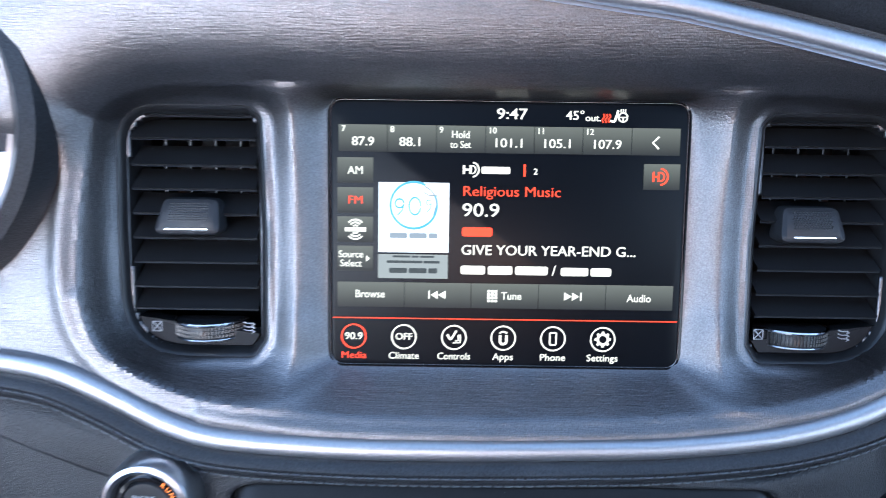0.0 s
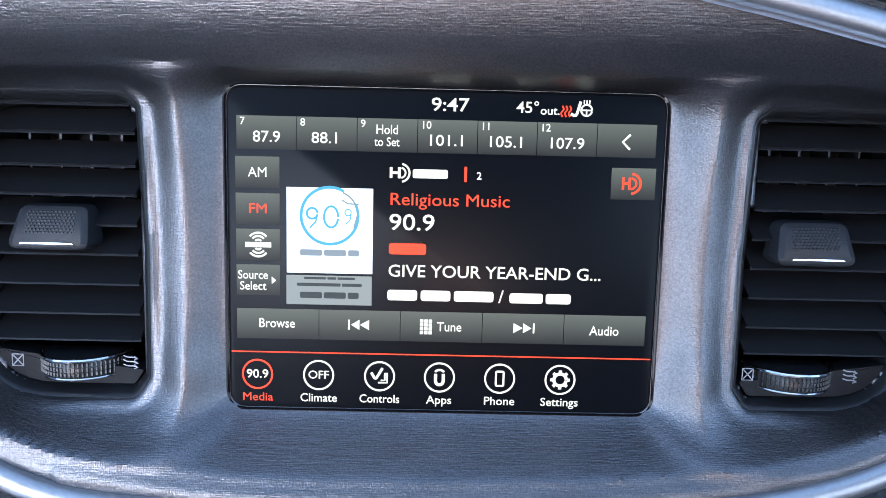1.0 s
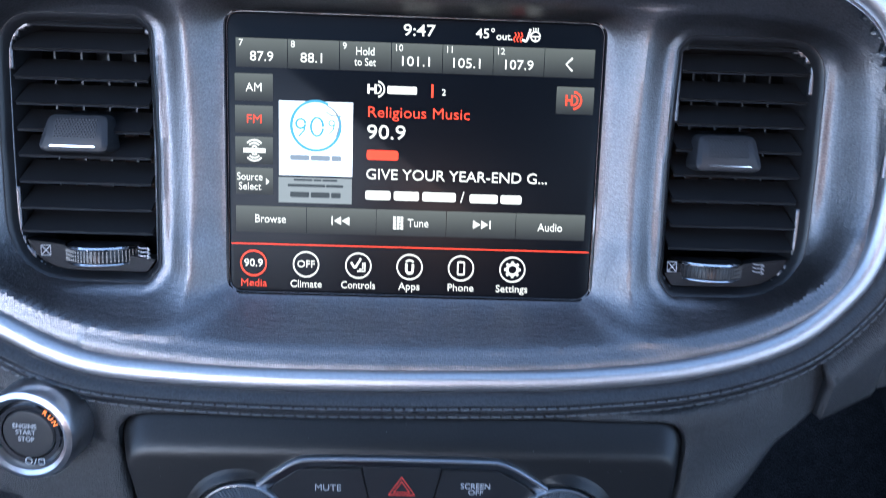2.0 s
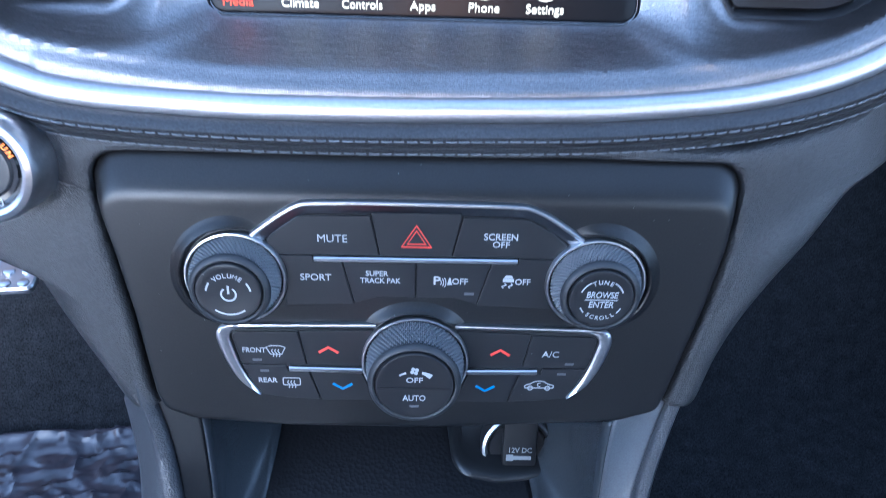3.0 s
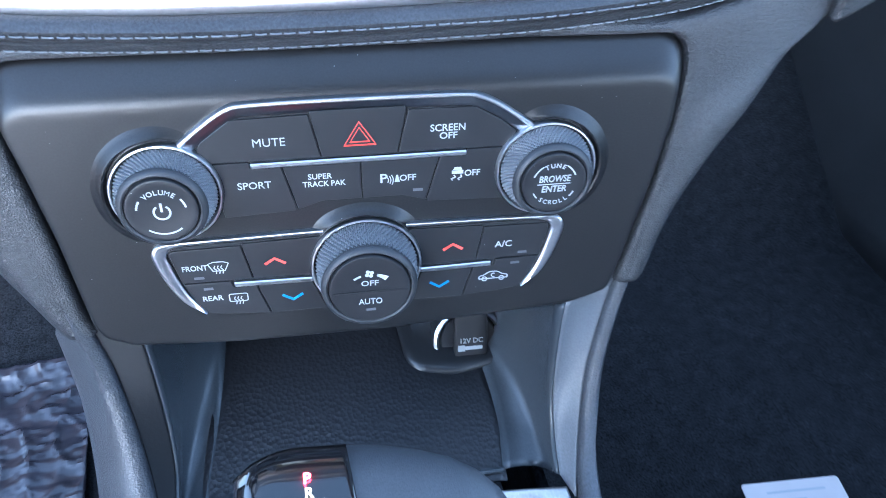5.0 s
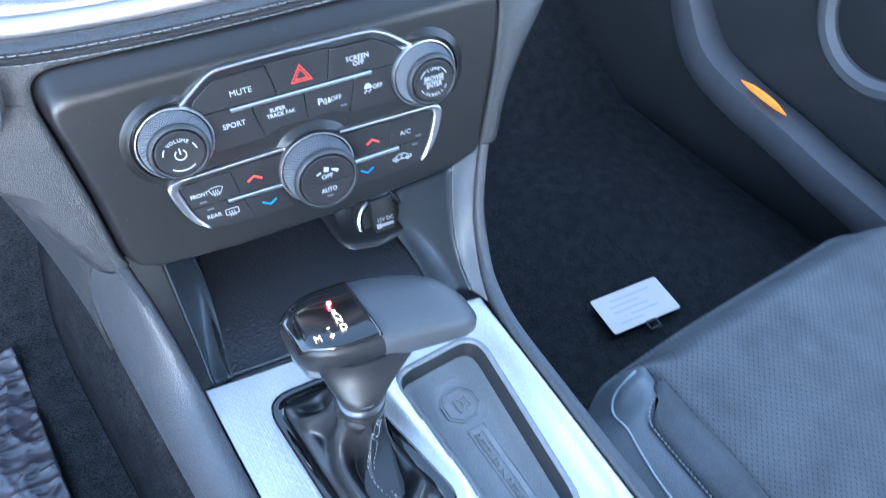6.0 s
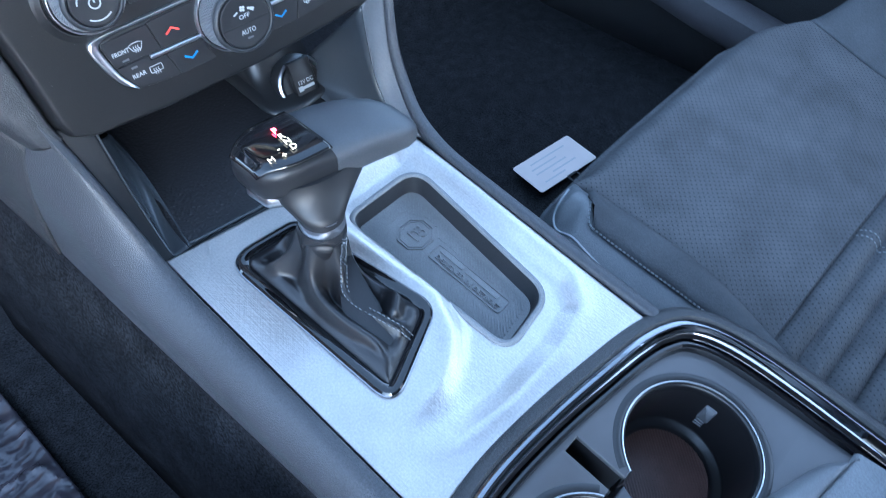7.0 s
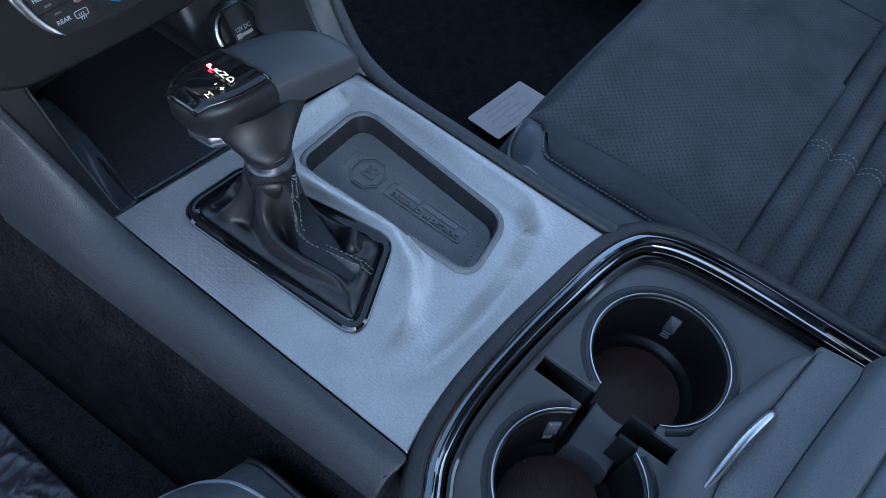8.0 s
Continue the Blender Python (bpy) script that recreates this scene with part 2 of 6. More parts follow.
M_HEAD = material("grey_headliner", (0.2, 0.2, 0.21), 0.95, grain=(("noise", 500, 0.3, ONE),), blotch=(5, 0.1))

M_TINT = bpy.data.materials.new("tinted_window_glass")
M_TINT.use_nodes = True
tn, tl = M_TINT.node_tree.nodes, M_TINT.node_tree.links
clear = tn.new("ShaderNodeBsdfTransparent")
clear.inputs["Color"].default_value = (0.86, 0.88, 0.88, 1)
shine = tn.new("ShaderNodeBsdfGlossy")
shine.inputs["Roughness"].default_value = 0.02
both = tn.new("ShaderNodeMixShader")
both.inputs["Fac"].default_value = 0.06
tl.new(clear.outputs["BSDF"], both.inputs[1])
tl.new(shine.outputs["BSDF"], both.inputs[2])
tl.new(both.outputs["Shader"], tn["Material Output"].inputs["Surface"])
M_PRIVACY, M_SIDE = M_TINT.copy(), M_TINT.copy()
M_PRIVACY.name, M_SIDE.name = "sun_dimming_glass", "clear_side_glass"
for shade, tone in ((M_PRIVACY, 0.28), (M_SIDE, 0.97)):
    for node in shade.node_tree.nodes:
        if node.type == "BSDF_TRANSPARENT":
            node.inputs["Color"].default_value = (tone, tone, tone, 1)


# ---- building helpers; local lengths in millimetres ----
def mm(x, y, z, rx=0, ry=0, rz=0):
    return pose(x / 1000, y / 1000, z / 1000, rx, ry, rz)


F_SCREEN = pose(0, 0, 0.95, 70)
F_PANEL = pose(0, -0.082, 0.79, 80)
F_CONSOLE = pose(0.006, -0.25, 0.6135, 8.53, 0, 6.3)


def thing(name, m, label, category, group="", kind=""):
    ob = new(name)
    ob.matrix_world = m
    ob.empty_display_size = 0.01
    return tagged(ob, label, category, group, kind)


def part(name, bm, mat, parent=None, label="", smooth=True, m=None):
    bmesh.ops.recalc_face_normals(bm, faces=bm.faces)
    bmesh.ops.scale(bm, vec=(0.001,) * 3, verts=bm.verts)
    me = bpy.data.meshes.new(name)
    bm.to_mesh(me)
    bm.free()
    me.materials.append(mat)
    if smooth:
        me.polygons.foreach_set("use_smooth", [True] * len(me.polygons))
        me.set_sharp_from_angle(angle=radians(38))
    ob = new(name, me)
    if parent:
        ob.parent = parent
    if m is not None:
        ob.matrix_basis = m
    if label:
        ob["label"] = label
    return ob


def single(name, bm, mat, m, label, category, group="", kind="", smooth=True):
    ob = part(name, bm, mat, None, "", smooth)
    ob.matrix_world = m
    return tagged(ob, label, category, group, kind)


def solid(ob, mmthick, offset=-1.0):
    md = ob.modifiers.new("thickness", "SOLIDIFY")
    md.thickness, md.offset = mmthick / 1000, offset
    return ob


def rounded(pts, r=0.0, n=5):
    """A polygon with rounded corners; a point may carry its own radius as a third number."""
    out, k = [], len(pts)
    for i in range(k):
        p = Vector(pts[i][:2])
        rad = pts[i][2] if len(pts[i]) > 2 else r
        a, b = Vector(pts[i - 1][:2]) - p, Vector(pts[(i + 1) % k][:2]) - p
        if rad <= 0:
            out.append(p)
            continue
        ang = a.angle(b)
        d = min(rad / math.tan(ang / 2), a.length * 0.49, b.length * 0.49)
        p0, p1 = p + a.normalized() * d, p + b.normalized() * d
        for j in range(n + 1):
            t = j / n
            out.append(p0 * (1 - t) ** 2 + p * 2 * t * (1 - t) + p1 * t * t)
    return out


def area(pts):
    return sum(a[0] * b[1] - b[0] * a[1] for a, b in zip(pts, list(pts[1:]) + [pts[0]])) / 2


def offset(pts, d):
    """The outline moved inwards by d."""
    s = 1 if area(pts) > 0 else -1
    out, k = [], len(pts)
    for i in range(k):
        a, p, b = Vector(pts[i - 1]), Vector(pts[i]), Vector(pts[(i + 1) % k])
        e0, e1 = (p - a), (b - p)
        if e0.length < 1e-6 or e1.length < 1e-6:
            out.append(p.copy())
            continue
        e0.normalize(), e1.normalize()
        n0, n1 = Vector((-e0.y, e0.x)) * s, Vector((-e1.y, e1.x)) * s
        m = n0 + n1
        if m.length < 1e-6:
            out.append(p + n0 * d)
            continue
        m.normalize()
        out.append(p + m * (d / max(0.5, m.dot(n0))))
    return out


def loft(loops, cap0=True, cap1=True, closed=True, bm=None):
    bm = bm or bmesh.new()
    rows = [[bm.verts.new(Vector(p)) for p in loop] for loop in loops]
    for a, b in zip(rows, rows[1:]):
        k = len(a)
        for i in range(k if closed else k - 1):
            j = (i + 1) % k
            bm.faces.new((a[i], a[j], b[j], b[i]))
    if cap0 and closed:
        bm.faces.new(rows[0])
    if cap1 and closed:
        bm.faces.new(rows[-1])
    return bm


def stack(pts, profile, bm=None):
    """A solid on an outline: profile rows (inset, height)."""
    return loft([[(p.x, p.y, z) for p in (offset(pts, d) if d else [Vector(q) for q in pts])] for d, z in profile], bm=bm)


def band(pts, profile, bm=None):
    """A closed ring on an outline with a closed section of (inset, height)."""
    rows = [[(p.x, p.y, z) for p in (offset(pts, d) if d else [Vector(q) for q in pts])] for d, z in profile]
    return loft(rows + [rows[0]], False, False, bm=bm)


def circle(cx, cy, r, n=48):
    return [Vector((cx + r * math.cos(2 * math.pi * i / n), cy + r * math.sin(2 * math.pi * i / n))) for i in range(n)]


def lathe(profile, n=64, cap0=True, cap1=True, bm=None):
    return loft([[(r * math.cos(2 * math.pi * i / n), r * math.sin(2 * math.pi * i / n), z) for i in range(n)] for r, z in profile], cap0, cap1, bm=bm)


def curve(pts, per=8):
    """Catmull-Rom through the points."""
    P = [Vector(p) for p in pts]
    P = [P[0] * 2 - P[1]] + P + [P[-1] * 2 - P[-2]]
    out = []
    for i in range(1, len(P) - 2):
        a, b, c, d = P[i - 1:i + 3]
        for j in range(per):
            t = j / per
            out.append(0.5 * (2 * b + (c - a) * t + (2 * a - 5 * b + 4 * c - d) * t * t + (3 * b - a - 3 * c + d) * t ** 3))
    return out + [P[-2].copy()]


def sweep(path, section, up=(0, 0, 1), taper=None, bm=None, closed=True, caps=True):
    """Carry a section of (side, up) along a path; side points to the path's right."""
    up = Vector(up)
    rows, k = [], len(path)
    for i, p in enumerate(path):
        t = (path[min(i + 1, k - 1)] - path[max(i - 1, 0)]).normalized()
        s = t.cross(up).normalized()
        u = s.cross(t).normalized()
        f = taper(i / (k - 1)) if taper else 1
        rows.append([p + s * a * f + u * b * f for a, b in section])
    return loft(rows, caps, caps, closed, bm)


def oval(a, b, n=12):
    return [(a * math.cos(2 * math.pi * i / n), b * math.sin(2 * math.pi * i / n)) for i in range(n)]


def surface(fn, nu, nv, bm=None, keep=None):
    bm = bm or bmesh.new()
    V = [[bm.verts.new(fn(i / nu, j / nv)) for j in range(nv + 1)] for i in range(nu + 1)]
    for i in range(nu):
        for j in range(nv):
            q = (V[i][j], V[i + 1][j], V[i + 1][j + 1], V[i][j + 1])
            if keep is None or keep(q):
                bm.faces.new(q)
    bmesh.ops.delete(bm, geom=[v for v in bm.verts if not v.link_faces], context="VERTS")
    return bm


def inside(pts, x, y):
    c = False
    for a, b in zip(pts, list(pts[1:]) + [pts[0]]):
        if (a[1] > y) != (b[1] > y) and x < (b[0] - a[0]) * (y - a[1]) / (b[1] - a[1]) + a[0]:
            c = not c
    return c


def dist(pts, x, y):
    """Distance to an outline, positive inside."""
    best = 1e9
    for a, b in zip(pts, list(pts[1:]) + [pts[0]]):
        dx, dy = b[0] - a[0], b[1] - a[1]
        q = dx * dx + dy * dy
        t = 0 if q == 0 else max(0, min(1, ((x - a[0]) * dx + (y - a[1]) * dy) / q))
        best = min(best, math.hypot(x - a[0] - t * dx, y - a[1] - t * dy))
    return best if inside(pts, x, y) else -best


def smooth01(t):
    t = max(0.0, min(1.0, t))
    return t * t * (3 - 2 * t)


def rect(x0, y0, x1, y1, r=0.0, n=4):
    pts = [(x0, y0), (x1, y0), (x1, y1), (x0, y1)]
    return rounded(pts, r, n) if r else [Vector(p) for p in pts]


def slab(pts, z, h=0.12, bm=None):
    return stack(pts, [(0, z), (0, z + h)], bm)


def lettering(body, x, y, cap, mat, parent, z, align="CENTER", weight=0.0, name="lettering", turn=0.0, slant=0.0, wide=1.0, width=None):
    cu = bpy.data.curves.new("letters", "FONT")
    cu.body, cu.align_x, cu.align_y = body, align, "CENTER"
    cu.size, cu.resolution_u, cu.extrude, cu.shear = cap / 0.70, 3, 0.04, slant
    cu.offset = 0.0 if "M" in body else weight
    cu.space_line = 0.95
    tmp = bpy.data.objects.new("letters", cu)
    me = bpy.data.meshes.new_from_object(tmp)
    bpy.data.objects.remove(tmp)
    me.name = name
    if width:
        xs = [v.co.x for v in me.vertices]
        wide = width / max(1e-6, max(xs) - min(xs))
    me.transform(Matrix.Diagonal((0.001 * wide, 0.001, 0.001, 1)))
    me.materials.clear()
    me.materials.append(mat)
    ob = new(name, me)
    ob.parent = parent
    ob.matrix_basis = mm(x, y, z, 0, 0, turn)
    return ob


def plate2d(outlines, z, thick, bevel):
    """A flat plate with rounded edges from outlines; inner outlines are holes."""
    cu = bpy.data.curves.new("plate", "CURVE")
    cu.dimensions, cu.fill_mode = "2D", "BOTH"
    cu.extrude, cu.bevel_depth, cu.bevel_resolution, cu.offset = thick / 2, bevel, 2, -bevel
    for pts in outlines:
        sp = cu.splines.new("POLY")
        sp.points.add(len(pts) - 1)
        for q, p in zip(sp.points, pts):
            q.co = (p[0], p[1], 0, 1)
        sp.use_cyclic_u = True
    tmp = bpy.data.objects.new("plate", cu)
    me = bpy.data.meshes.new_from_object(tmp)
    bpy.data.objects.remove(tmp)
    me.transform(Matrix.Translation((0, 0, z)))
    bm = bmesh.new()
    bm.from_mesh(me)
    bmesh.ops.remove_doubles(bm, verts=bm.verts, dist=0.001)
    return bm


def arc(cx, cy, r, a0, a1, n=16):
    return [Vector((cx + r * math.cos(radians(a0 + (a1 - a0) * i / n)), cy + r * math.sin(radians(a0 + (a1 - a0) * i / n)), 0)) for i in range(n + 1)]


def stroke(pts, width, z, h=0.12, bm=None, close=False):
    """A flat line of a given width."""
    pts = [Vector((p[0], p[1], 0)) for p in pts]
    if close:
        pts = pts + [pts[0], pts[1]]
    sec = [(-width / 2, z), (width / 2, z), (width / 2, z + h), (-width / 2, z + h)]
    return sweep(pts, sec, bm=bm)


def stitches(name, path, parent, length=3.2, gap=1.2, r=0.35, lift=(0, 0, 1), mat=None):
    """Short thread loops along a path, as one strand."""
    bm = bmesh.new()
    run, prev, start = 0.0, path[0], path[0]
    pts = [path[0]]
    step = 0.4
    acc = [path[0]]
    for a, b in zip(path, path[1:]):
        d = (b - a).length
        for k in range(1, max(2, int(d / step)) + 1):
            acc.append(a.lerp(b, k / max(2, int(d / step))))
    s, seg, last = 0.0, [], acc[0]
    for p in acc:
        s += (p - last).length
        last = p
        ph = s % (length + gap)
        if ph < length:
            seg.append(p + Vector(lift) * (r * 0.9 * math.sin(math.pi * ph / length)))
        elif len(seg) > 2:
            pick = [seg[0], seg[len(seg) // 2], seg[-1]]
            sweep(pick, oval(r, r, 5), up=lift, bm=bm)
            seg = []
        else:
            seg = []
    return part(name, bm, mat or M_THREAD, parent)


# ---- shell of the car ----
def box(x0, y0, z0, x1, y1, z1):
    bm = bmesh.new()
    bmesh.ops.create_cube(bm, size=1, matrix=Matrix.Translation(((x0 + x1) * 500, (y0 + y1) * 500, (z0 + z1) * 500)) @ Matrix.Diagonal(((x1 - x0) * 1000, (y1 - y0) * 1000, (z1 - z0) * 1000, 1)))
    return bm


CAR = pose(0, -0.25, 0, 0, 0, 6.3)
single("ground", surface(lambda a, b: (-400000 + 800000 * a, -400000 + 800000 * b, 0), 8, 8), M_GROUND, Matrix(), "unseen ground round the car, its grey chosen for bounce light", "ground", kind="structure")


def floor_sheet(a, b):
    x, y = -780 + 1560 * a, -1200 + 2100 * b
    z = 285 + 5 * math.sin(x * 0.011 + y * 0.007)
    if y > 520:
        z += (y - 520) * 0.75
    return x, y, z


single("floor", surface(floor_sheet, 60, 60), M_CARPET, CAR, "black carpeted car floor rising to the bulkhead", "floor", kind="structure")
# unseen roof and windscreen; where they meet is chosen for the overhead light
single("ceiling", box(-0.62, -1.6, 1.36, 0.62, -0.28, 1.40), M_HEAD, CAR, "unseen grey roof lining, its front edge set to shape the light", "ceiling", kind="structure")
screen = surface(lambda a, b: (-600 - 60 * (1 - b) + (1200 + 120 * (1 - b)) * a, 780 - 1060 * b, 990 + 380 * b + 55 * math.sin(b * math.pi)), 12, 12)
solid(single("window_front", screen, M_TINT, CAR, "unseen windscreen, stretched back to the roof edge to let light in", "window", kind="structure"), 4, 0)
# unseen wall and glass added to hold back light from behind
single("wall_rear", box(-0.78, -1.64, 0.27, 0.78, -1.55, 1.04), M_VINYL, CAR, "unseen dark rear wall, its height set to shade the panel", "wall", kind="structure")
single("window_rear", box(-0.78, -1.60, 1.04, 0.78, -1.595, 1.37), M_PRIVACY, CAR, "unseen rear window, its tint set to dim the low sun", "window", kind="structure")
single("wall_front", box(-0.78, 0.78, 0.27, 0.78, 0.84, 0.98), M_DARK, CAR, "dark bulkhead under the windscreen", "wall", kind="structure")

# ---- dashboard bezel ----
VENT_OUT = [(125, 57, 6), (131, 61.5, 6), (194, 61.5, 20), (194.5, 0, 0), (193.5, -62, 34), (129, -62, 6), (123.5, -54, 5), (123, 0, 0)]
VENT_R = rounded(VENT_OUT, 8, 8)
VENT_L = [Vector((-p.x + 1.5, p.y)) for p in VENT_R]
GLASS = rect(-88.5, -66.5, 88.5, 66.5, 7, 6)
DISH = [(p.x, p.y) for p in curve([(-199, 56, 0), (-172, 71, 0), (-122, 73, 0), (-60, 71.5, 0), (0, 71, 0), (60, 71.5, 0), (122, 73, 0), (180, 68, 0), (209, 50, 0), (215, 0, 0), (210, -26, 0), (196, -47, 0), (168, -67, 0), (132, -78, 0), (79, -85, 0), (28, -87.5, 0), (-26, -88, 0), (-81, -87, 0), (-136, -81, 0), (-163, -74, 0), (-192, -58, 0), (-205, -34, 0), (-206, 4, 0), (-199, 57, 0)], 4)][:-1]
STRIP = [(-330, -58, 22), (-285, -58, 24), (-242, -61, 26), (-215, -66, 27), (-189, -77.5, 27), (-162, -91, 27), (-135, -98, 27), (-81, -101.5, 27), (-26, -102, 27), (28, -101, 27), (80, -99, 27), (134, -92.5, 27), (175, -79.5, 27), (199, -61, 27), (214, -38, 27), (219, 0, 28), (217, 35, 32), (205, 64, 37), (184, 80, 40), (161, 86, 40), (144, 90, 40), (118, 96, 40), (94, 101, 40), (69, 106, 40), (42, 109.5, 40), (0, 115, 40), (-60, 121, 40), (-140, 127, 40), (-330, 132, 40)]
STRIP_LINE = curve(STRIP, 6)
EDGE = [(p.x, p.y) for p in STRIP_LINE]


CREASE = [(p.x, p.y) for p in curve([(-206, -30, 0), (-194, -57, 0), (-164, -74, 0), (-136, -80.5, 0), (-112, -80, 0), (-98, -75, 0), (-88, -68, 0)], 30)]
NU, NV = 370, 164
GX, GY = np.meshgrid(np.linspace(-330, 225, NU + 1), np.linspace(-108, 137, NV + 1), indexing="ij")


def field(pts, closed=True):
    """Distance from every grid place to an outline, positive inside."""
    best, odd = np.full(GX.shape, 1e9), np.zeros(GX.shape, bool)
    ends = list(pts[1:]) + ([pts[0]] if closed else [])
    for a, b in zip(pts, ends):
        dx, dy = b[0] - a[0], b[1] - a[1]
        q = dx * dx + dy * dy
        if q == 0:
            continue
        t = np.clip(((GX - a[0]) * dx + (GY - a[1]) * dy) / q, 0, 1)
        best = np.minimum(best, np.hypot(GX - a[0] - t * dx, GY - a[1] - t * dy))
        if closed and dy:
            odd ^= ((a[1] > GY) != (b[1] > GY)) & (GX < dx * (GY - a[1]) / dy + a[0])
    return np.where(odd, best, -best) if closed else best


FINE = [(p.x, p.y) for p in curve([(x, y, 0) for x, y in DISH] + [(DISH[0][0], DISH[0][1], 0)], 5)][:-1]
D_DISH, D_VR, D_VL, D_GLASS, D_EDGE = field(FINE), field(VENT_R), field(VENT_L), field(GLASS), field(EDGE)
D_CREASE = np.minimum(field(CREASE, False), field([(-x, y) for x, y in CREASE], False))


def bezel_height(i, j):
    x, y, d = GX[i, j], GY[i, j], D_DISH[i, j]
    rim = 24 - 5 * smooth01((y + 40) / 90)
    fold = 1.5 * math.exp(-(D_CREASE[i, j] / 4.0) ** 2) if abs(x) > 84 and y < -20 else 0.0
    if d > 0:
        h = max(0.0, -max(D_VR[i, j], D_VL[i, j], D_GLASS[i, j]))
        u = (h / (h + d + 0.01)) ** 1.15
        w = rim * (smooth01(u) + (u - smooth01(u)) * 0.85 * smooth01((-y - 30) / 25))
        for cx in (106, -105):
            t = abs(x - cx) / 17
            if t < 1 and abs(y) < 85:
                w += 4.5 * math.cos(t * math.pi / 2) ** 2 * (1 - smooth01((abs(y) - 40) / 34))
        hv = max(0.0, -max(D_VR[i, j], D_VL[i, j]))
        return w + fold + 2.4 * math.exp(-((hv - 2.5) / 2.4) ** 2) * smooth01(d / 10) - (3.0 if hv == 0 else 0.0)
    out = -d
    over = rim + 23 * (1 - math.exp(-out / 16)) + 0.02 * out
    wave = 1.3 * math.sin(min(1, out / 14) * math.pi) ** 2 + fold
    if x < -150:
        low = rim + wave + 1.5 * smooth01(out / 9) - min(out, 120) * 0.05
    else:
        low = rim + wave + 2 * smooth01(out / 9)
    return low + (over - low) * smooth01((y - 22) / 36)


def bezel_point(a, b):
    i, j = round(a * NU), round(b * NV)
    return GX[i, j], GY[i, j], bezel_height(i, j)


def bezel_keep(q):
    x, y = sum(v.co.x for v in q) / 4, sum(v.co.y for v in q) / 4
    i, j = round((x + 330) / 555 * NU), round((y + 108) / 245 * NV)
    return D_EDGE[i, j] > 0 and D_VR[i, j] < 2.2 and D_VL[i, j] < 2.2 and D_GLASS[i, j] < 2.5


dash = thing("dashboard", F_SCREEN, "brushed graphite dashboard fascia with silver border and black stitched leather", "dashboard")
solid(part("fascia", surface(bezel_point, NU, NV, keep=bezel_keep), M_BEZEL, dash, "brushed dark metal fascia round the screen"), 2.0, -1)
STRIP_SEC = [(-5.2, -3), (-5.2, 0.5), (-4, 2.6), (-1.5, 3.8), (1.5, 3.8), (4, 2.6), (5.2, 0.5), (5.2, -3)]
part("border_strip", sweep(STRIP_LINE, STRIP_SEC), M_STRIP, dash, "satin silver border strip")


def along(line, d, w):
    """The line moved to its right by d and set at a height above it."""
    out, k = [], len(line)
    for i, p in enumerate(line):
        t = (line[min(i + 1, k - 1)] - line[max(i - 1, 0)])
        t.z = 0
        t.normalize()
        out.append(Vector((p.x + t.y * d, p.y - t.x * d, p.z + w)))
    return out


LOW_LINE = curve(STRIP[:19], 8)
ROLL = [(3.5, -4), (5, 2.2), (7.5, 5), (10, 6), (12.0, 5.2), (13.2, 3.2), (13.9, 1.5), (14.8, 2.2), (16.5, 1.0), (17.9, -1.2), (18.9, -4), (19.2, -8), (18.6, -13), (17, -18)]
part("leather_roll", loft([along(LOW_LINE, d, w) for d, w in ROLL], closed=False), M_LEATHER, dash, "black leather roll with a double stitched seam")
stitches("seam_stitching", along(LOW_LINE, 11.6, 5.9), dash, 4.4, 0.7, 0.36, (0, -0.5, 1))
stitches("seam_stitching", along(LOW_LINE, 17.3, 0.7), dash, 4.4, 0.7, 0.36, (0, -0.6, 1))
TOP_LINE = curve(STRIP[15:], 6)
part("trim_shadow_gap", loft([along(TOP_LINE, d, w) for d, w in ((-7.5, 2), (-6.0, 1.2), (-4.5, -1), (-2, -2))], closed=False), M_SATIN, dash, "thin silver inner line")
part("top_pad", loft([along(TOP_LINE, d, w) for d, w in ((3, -4), (6, -9), (10, -8), (14, 0), (20, 6), (30, 5), (50, -12), (90, -60), (150, -150), (220, -260))], closed=False), M_LEATHER, dash, "stitched leather dashboard top")
stitches("seam_stitching", along(TOP_LINE, 33, 4), dash, 4, 1.5, 0.4)
stitches("seam_stitching", along(TOP_LINE, 38, 1), dash, 4, 1.5, 0.4)

FACE = rounded([(-137.5, 57.0, 24), (134.8, 57.4, 24), (134.2, 25, 40), (130.2, -8, 60), (120.6, -57, 14), (117.5, -69, 12), (97, -76.2, 30), (10, -81.6, 60), (-60, -81.2, 60), (-107, -77.8, 16), (-121.5, -71, 12), (-125, -60, 16), (-128.2, -18, 60), (-132.5, 18, 60)], 10, 7)
# lower dash: a vinyl surround from the leather roll down to the knee openings
TO_PANEL = F_PANEL.inverted() @ F_SCREEN
ROLL_FOOT = [TO_PANEL @ (p * 0.001) * 1000 for p in along(LOW_LINE, 20.0, -6)]


def between(line, x):
    """The place on a line that runs along x."""
    for a, b in zip(line, line[1:]):
        if a.x <= x <= b.x:
            return a.lerp(b, (x - a.x) / max(1e-6, b.x - a.x))
    return line[0].copy() if x < line[0].x else line[-1].copy()


def even(pts, n):
    """n + 1 places at even steps along a line."""
    pts = [Vector(p) for p in pts]
    run = [0.0]
    for a, b in zip(pts, pts[1:]):
        run.append(run[-1] + (b - a).length)
    out, k = [], 0
    for i in range(n + 1):
        d = run[-1] * i / n
        while k < len(run) - 2 and run[k + 1] < d:
            k += 1
        out.append(pts[k].lerp(pts[k + 1], (d - run[k]) / max(1e-9, run[k + 1] - run[k])))
    return out


